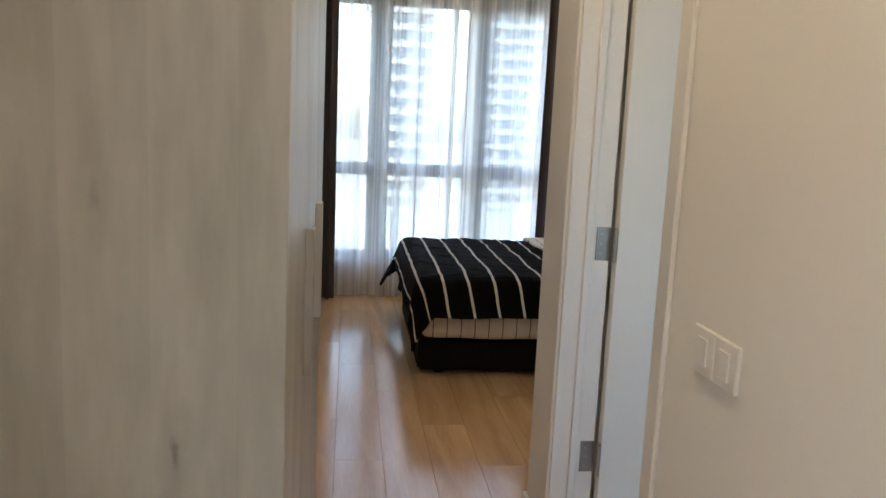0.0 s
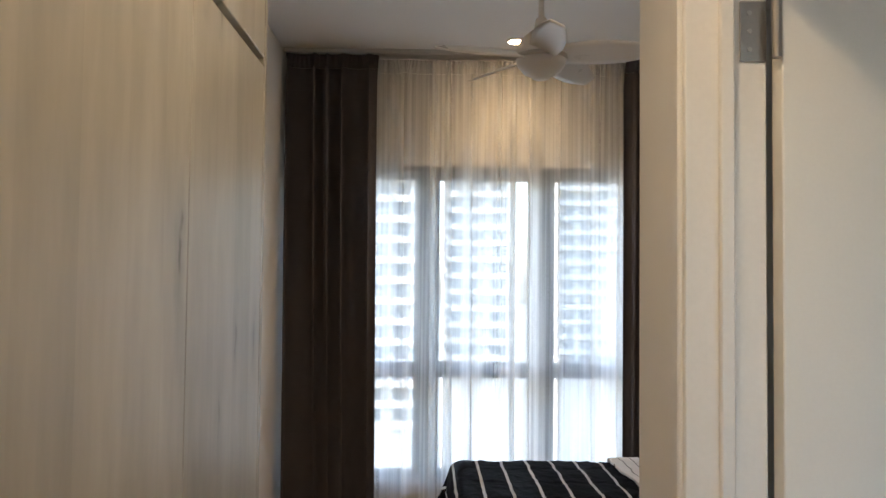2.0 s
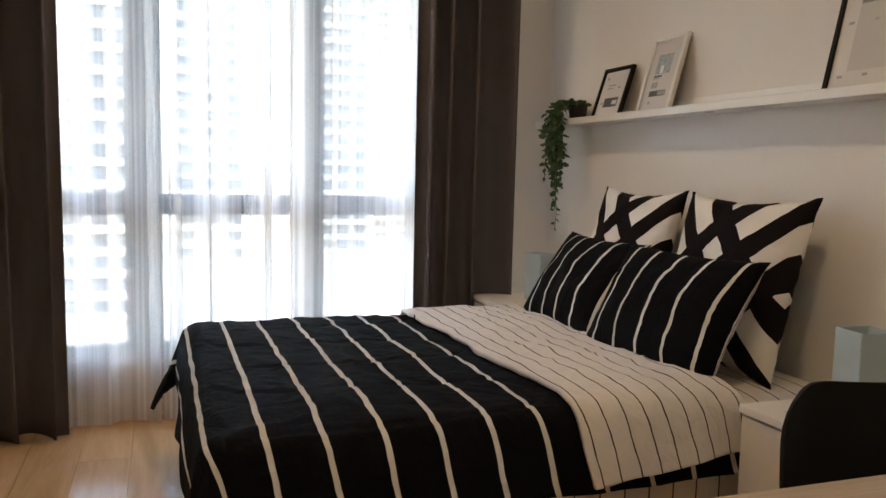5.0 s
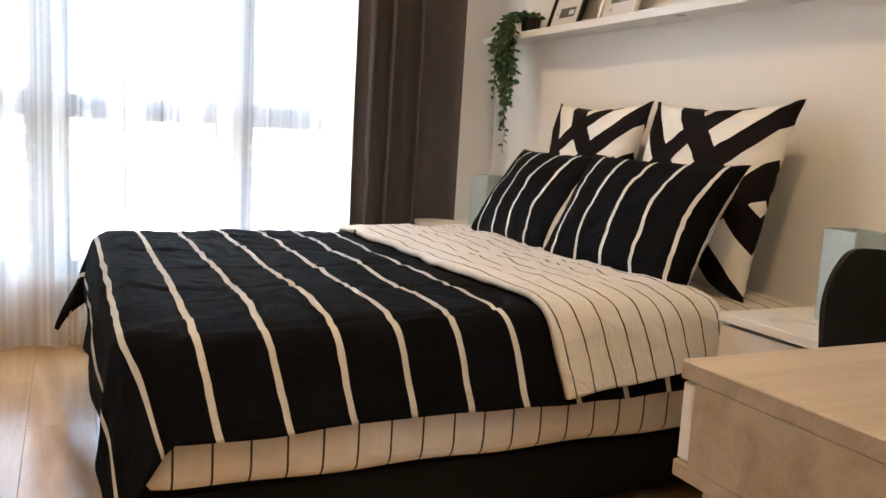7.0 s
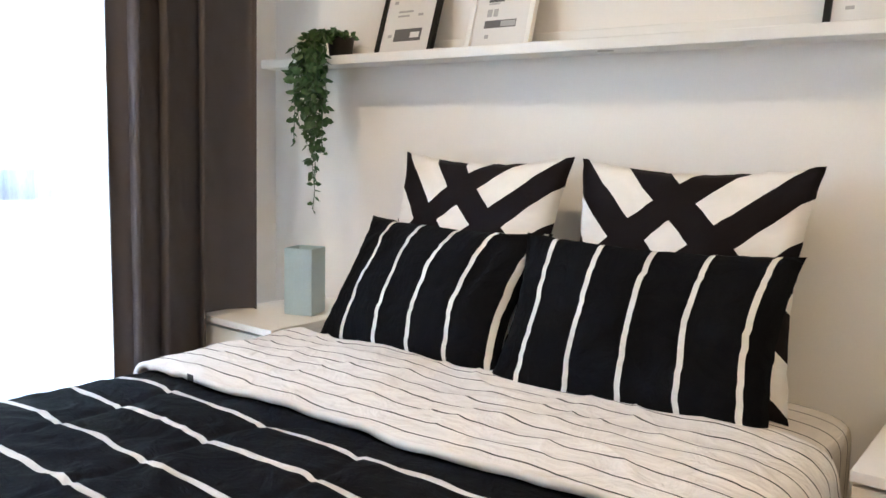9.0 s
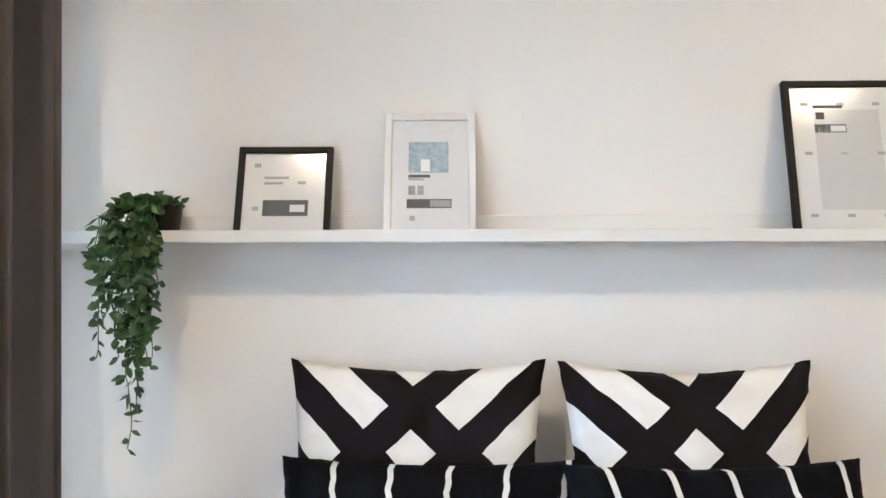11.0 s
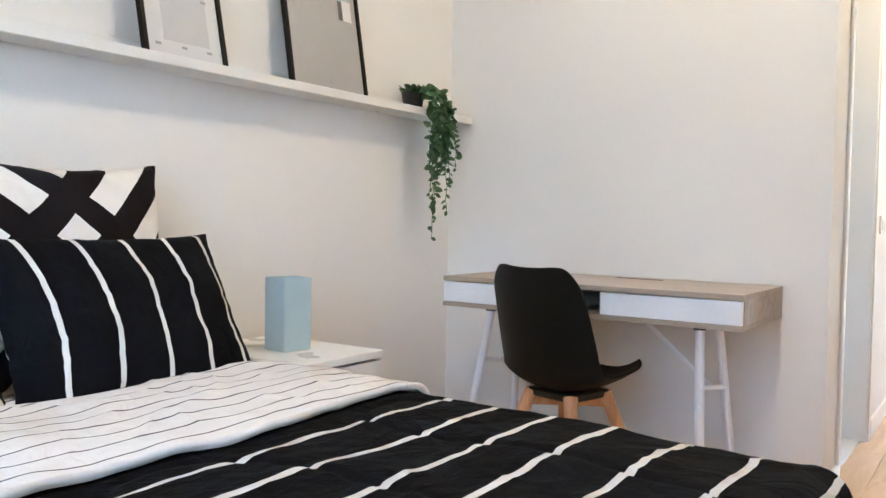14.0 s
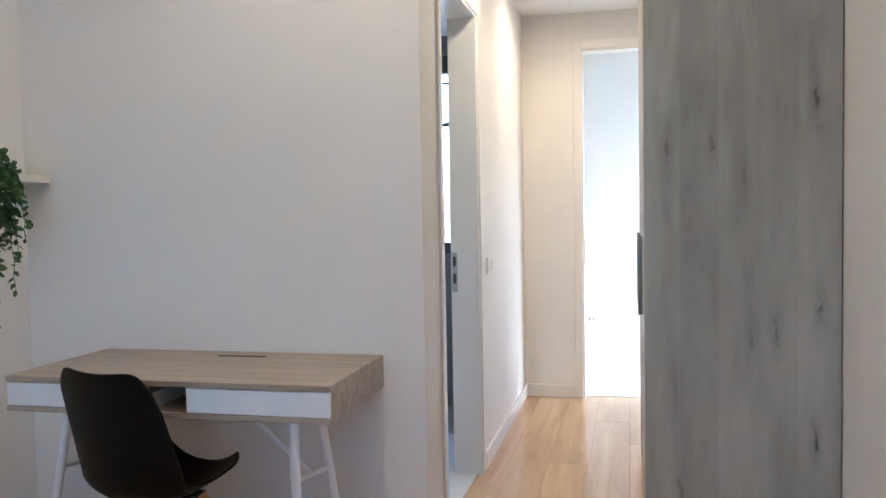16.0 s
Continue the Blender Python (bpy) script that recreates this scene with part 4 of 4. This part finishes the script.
# ---- desk ----
def desk():
    x0, x1, y0, y1, zt = 1.102, 2.19, 2.176, 2.692, 0.748
    d = thing("desk", (1.64, 2.46, 0), "oak and white writing desk on white metal trestle legs", "desk")
    part("top", box(x0, y0, zt - 0.018, x1, y1, zt, bev=0.0015), M_DESK, d, "sonoma oak top")
    part("bottom_board", box(x0, y0, zt - 0.112, x1, y1, zt - 0.096, bev=0.0015), M_DESK, d)
    for x in (x0, x1 - 0.016):
        part("side_board", box(x, y0 + 0.001, zt - 0.096, x + 0.016, y1 - 0.02, zt - 0.018), M_DESK, d)
    part("back_board", box(x0 + 0.016, y0 + 0.002, zt - 0.096, x1 - 0.016, y0 + 0.016, zt - 0.018), M_DESK, d)
    for a, b in ((x0 + 0.003, 1.56), (1.69, x1 - 0.003)):
        dr = part("drawer", box(a, y1 - 0.019, zt - 0.094, b, y1 - 0.002, zt - 0.021, bev=0.001), M_LEGMETAL, d, "white lacquered drawer front")
        part("drawer_box", box(max(a, x0 + 0.02), y0 + 0.05, zt - 0.093, min(b, x1 - 0.02), y1 - 0.019, zt - 0.045), M_LEGMETAL, dr)
    # dark strip on the top, coloured like the shade in a slot
    part("cable_slot", box(1.50, 2.262, zt, 1.68, 2.278, zt + 0.0015), M_DARKGAP, d)
    zb = zt - 0.112
    for x, s in ((1.255, -1), (2.03, 1)):
        for yt, yb in ((2.605, 2.65), (2.40, 2.25)):
            lg = part("leg", tube((x, yt, zb - 0.012), (x + (0.10 if s > 0 else -0.03), yb, 0.0), 0.0145, n=14), M_LEGMETAL, d, "white metal leg")
            part("leg_cap", tube((x, yt, zb - 0.014), (x, yt, zb), 0.02, n=12), M_POT, lg)
        part("cross_bar", tube((x + (0.033 if s > 0 else -0.01), 2.617, 0.44), (x + (0.037 if s > 0 else -0.011), 2.345, 0.40), 0.008, n=10), M_LEGMETAL, d)
        part("brace", tube((x + (0.034 if s > 0 else -0.01), 2.49, 0.42), (x - 0.24 * s, 2.49, zb), 0.007, n=10), M_LEGMETAL, d)


desk()


# ---- chair ----
def chair():
    cx, cy = 1.67, 2.685
    c = thing("desk_chair", (cx, cy, 0), "black moulded plastic shell chair with beech legs at the desk", "chair")
    turn = pose(cx, cy, 0, 0, 0, -15)

    def shell(u, v):
        """v runs from the front edge of the seat up to the top of the back; u across."""
        s = 2 * u - 1
        # profile in the middle: seat, round hip, leaning back
        if v < 0.42:
            f = v / 0.42
            y, z, k = -0.20 + 0.27 * f, 0.448 - 0.05 * math.sin(math.pi * 0.62 * f), 0.0
            half = 0.185 + 0.025 * f
        elif v < 0.6:
            f = (v - 0.42) / 0.18
            t = f * math.pi * 0.40
            y, z, k = 0.07 + 0.10 * math.sin(t), 0.401 + 0.11 * (1 - math.cos(t)), f
            half = 0.21
        else:
            f = (v - 0.6) / 0.4
            y, z, k = 0.165 + 0.055 * f, 0.477 + 0.345 * f, 1.0
            half = 0.215 - 0.012 * f - 0.018 * f * f
        # rounded front and top outline
        end = max(0.0, (v - 0.86) / 0.14)
        half *= 1 - 0.16 * end ** 3
        low = max(0.0, (0.12 - v) / 0.12)
        half *= 1 - 0.22 * low ** 2
        up = (0.045 + 0.03 * min(1, v / 0.45) if v < 0.6 else 0.075 - 0.045 * f) * abs(s) ** 2.4
        z += up * (1 - k) - 0.014 * (1 - s * s) * end - 0.022 * abs(s) ** 8 * end
        y -= up * k
        return turn @ Vector((half * s, y, z))

    sh = part("shell", sheet(shell, 28, 40), M_SHELL, c, "black plastic seat shell", smooth=True)
    thicken(sh, 0.008)
    bv = sh.modifiers.new("round", 'BEVEL')
    bv.width, bv.segments, bv.limit_method = 0.003, 2, 'ANGLE'
    part("bracket", boxes([(-0.10, -0.10, 0.368, 0.10, 0.10, 0.395)], 0.006), M_POT, c).data.transform(turn)
    for sx in (-1, 1):
        for sy in (-1, 1):
            top, bot = turn @ Vector((sx * 0.085, sy * 0.085, 0.385)), turn @ Vector((sx * 0.205, sy * 0.205, 0.0))
            part("leg", tube(bot, top, 0.013, 0.024, 14), M_BEECH, c, "tapered beech leg", smooth=False)
    for ang in (0, 90):
        m = turn @ pose(0, 0, 0, 0, 0, ang + 45)
        b = boxes([(-0.125, -0.012, 0.335, 0.125, 0.012, 0.372)], 0.004)
        bmesh.ops.transform(b, matrix=m, verts=b.verts)
        part("cross_rail", b, M_BEECH, c)


chair()


# ---- far room socket ----
so = thing("wall_socket", (0.585, YF, 0.335), "white wall socket near the floor", "socket")
part("plate", box(0.545, YF + 0.0005, 0.295, 0.625, YF + 0.01, 0.375, bev=0.002), M_WHITE, so)
for x in (0.570, 0.600):
    # dark block on the plate in place of a shaded hole
    part("socket_hole", box(x - 0.005, YF + 0.01, 0.325, x + 0.005, YF + 0.0108, 0.345), M_DARKGAP, so)


# ---- outside ----
setting("ground", box(-1500, -1500, -45.2, 1500, 1600, -45), M_GROUND, "hazy city ground far below")


def tower(x, y, w, d, z1, floors, cols, label):
    t = thing("apartment_building", (x, y, -45), label, "building", "apartment towers")
    part("wall", box(x - w / 2, y, -45, x + w / 2, y + d, z1), M_TOWER, t)
    part("roof", boxes([(x - w / 2 - .5, y - .5, z1, x + w / 2 + .5, y + d + .5, z1 + 1), (x - w / 5, y + 2, z1 + 1, x + w / 5, y + d - 2, z1 + 5)]), M_TOWER, t)
    pane = box(0, -0.25, 0, w / cols * 0.62, -0.02, 1.7)
    slab = box(x - w / 2 - 0.4, y - 0.9, 0, x + w / 2 + 0.4, y - 0.001, 1.05)
    first = {}
    for f in range(floors):
        z = z1 - 3.0 * (f + 1)
        for key, bm, material, px in [("balcony", slab, M_TOWER, 0.0)] + [("window", pane, M_TOWERDARK, x - w / 2 + w / cols * (c + .19)) for c in range(cols)]:
            if key not in first:
                ob = part(key, bm, material, t)
                first[key] = ob.data
            else:
                ob = new(key, first[key])
                ob.parent, ob.matrix_parent_inverse = t, Matrix.Translation(-t.location)
            ob.location = (0, 0, z) if key == "balcony" else (px, y, z + 1.15)


tower(34, 165, 15, 14, 62, 26, 4, "pale high-rise apartment tower with balconies")
tower(-7, 120, 10, 12, 40, 20, 3, "pale apartment tower with wide balconies")
tower(9, 150, 12, 12, 44, 20, 3, "pale apartment block with window rows")
tower(56, 210, 22, 14, 48, 22, 5, "hazy grey apartment block far behind")
tower(-40, 190, 24, 14, 36, 18, 5, "hazy grey apartment block far behind")


# ---- floor planks ----
def planks():
    fl = bpy.data.objects["floor"]
    pw, pl = 0.194, 1.285
    me = None
    rnd = random.Random(5)
    x, col = -0.5, 0
    while x < 2.53:
        y = -0.70 - (col * 0.45) % pl
        while y < 5.76:
            xc, yc = x + pw / 2, y + pl / 2
            if me is None:
                b = box(-pw / 2 + 0.0006, -pl / 2 + 0.0006, -0.004, pw / 2 - 0.0006, pl / 2 - 0.0006, 0.0, bev=0.0008)
                ob = part("plank", b, M_FLOOR, fl)
                me = ob.data
            else:
                ob = new("plank", me)
                ob.parent = fl
            ob.location = (xc, yc, 0.0)
            y += pl
        x += pw
        col += 1


planks()
setting("floor_far_room", boxes([(-1.7, YF, -0.002, 0.98, YE - 0.06, 0.003)], 0.001), M_CERAMIC, "pale glossy floor of the far room")
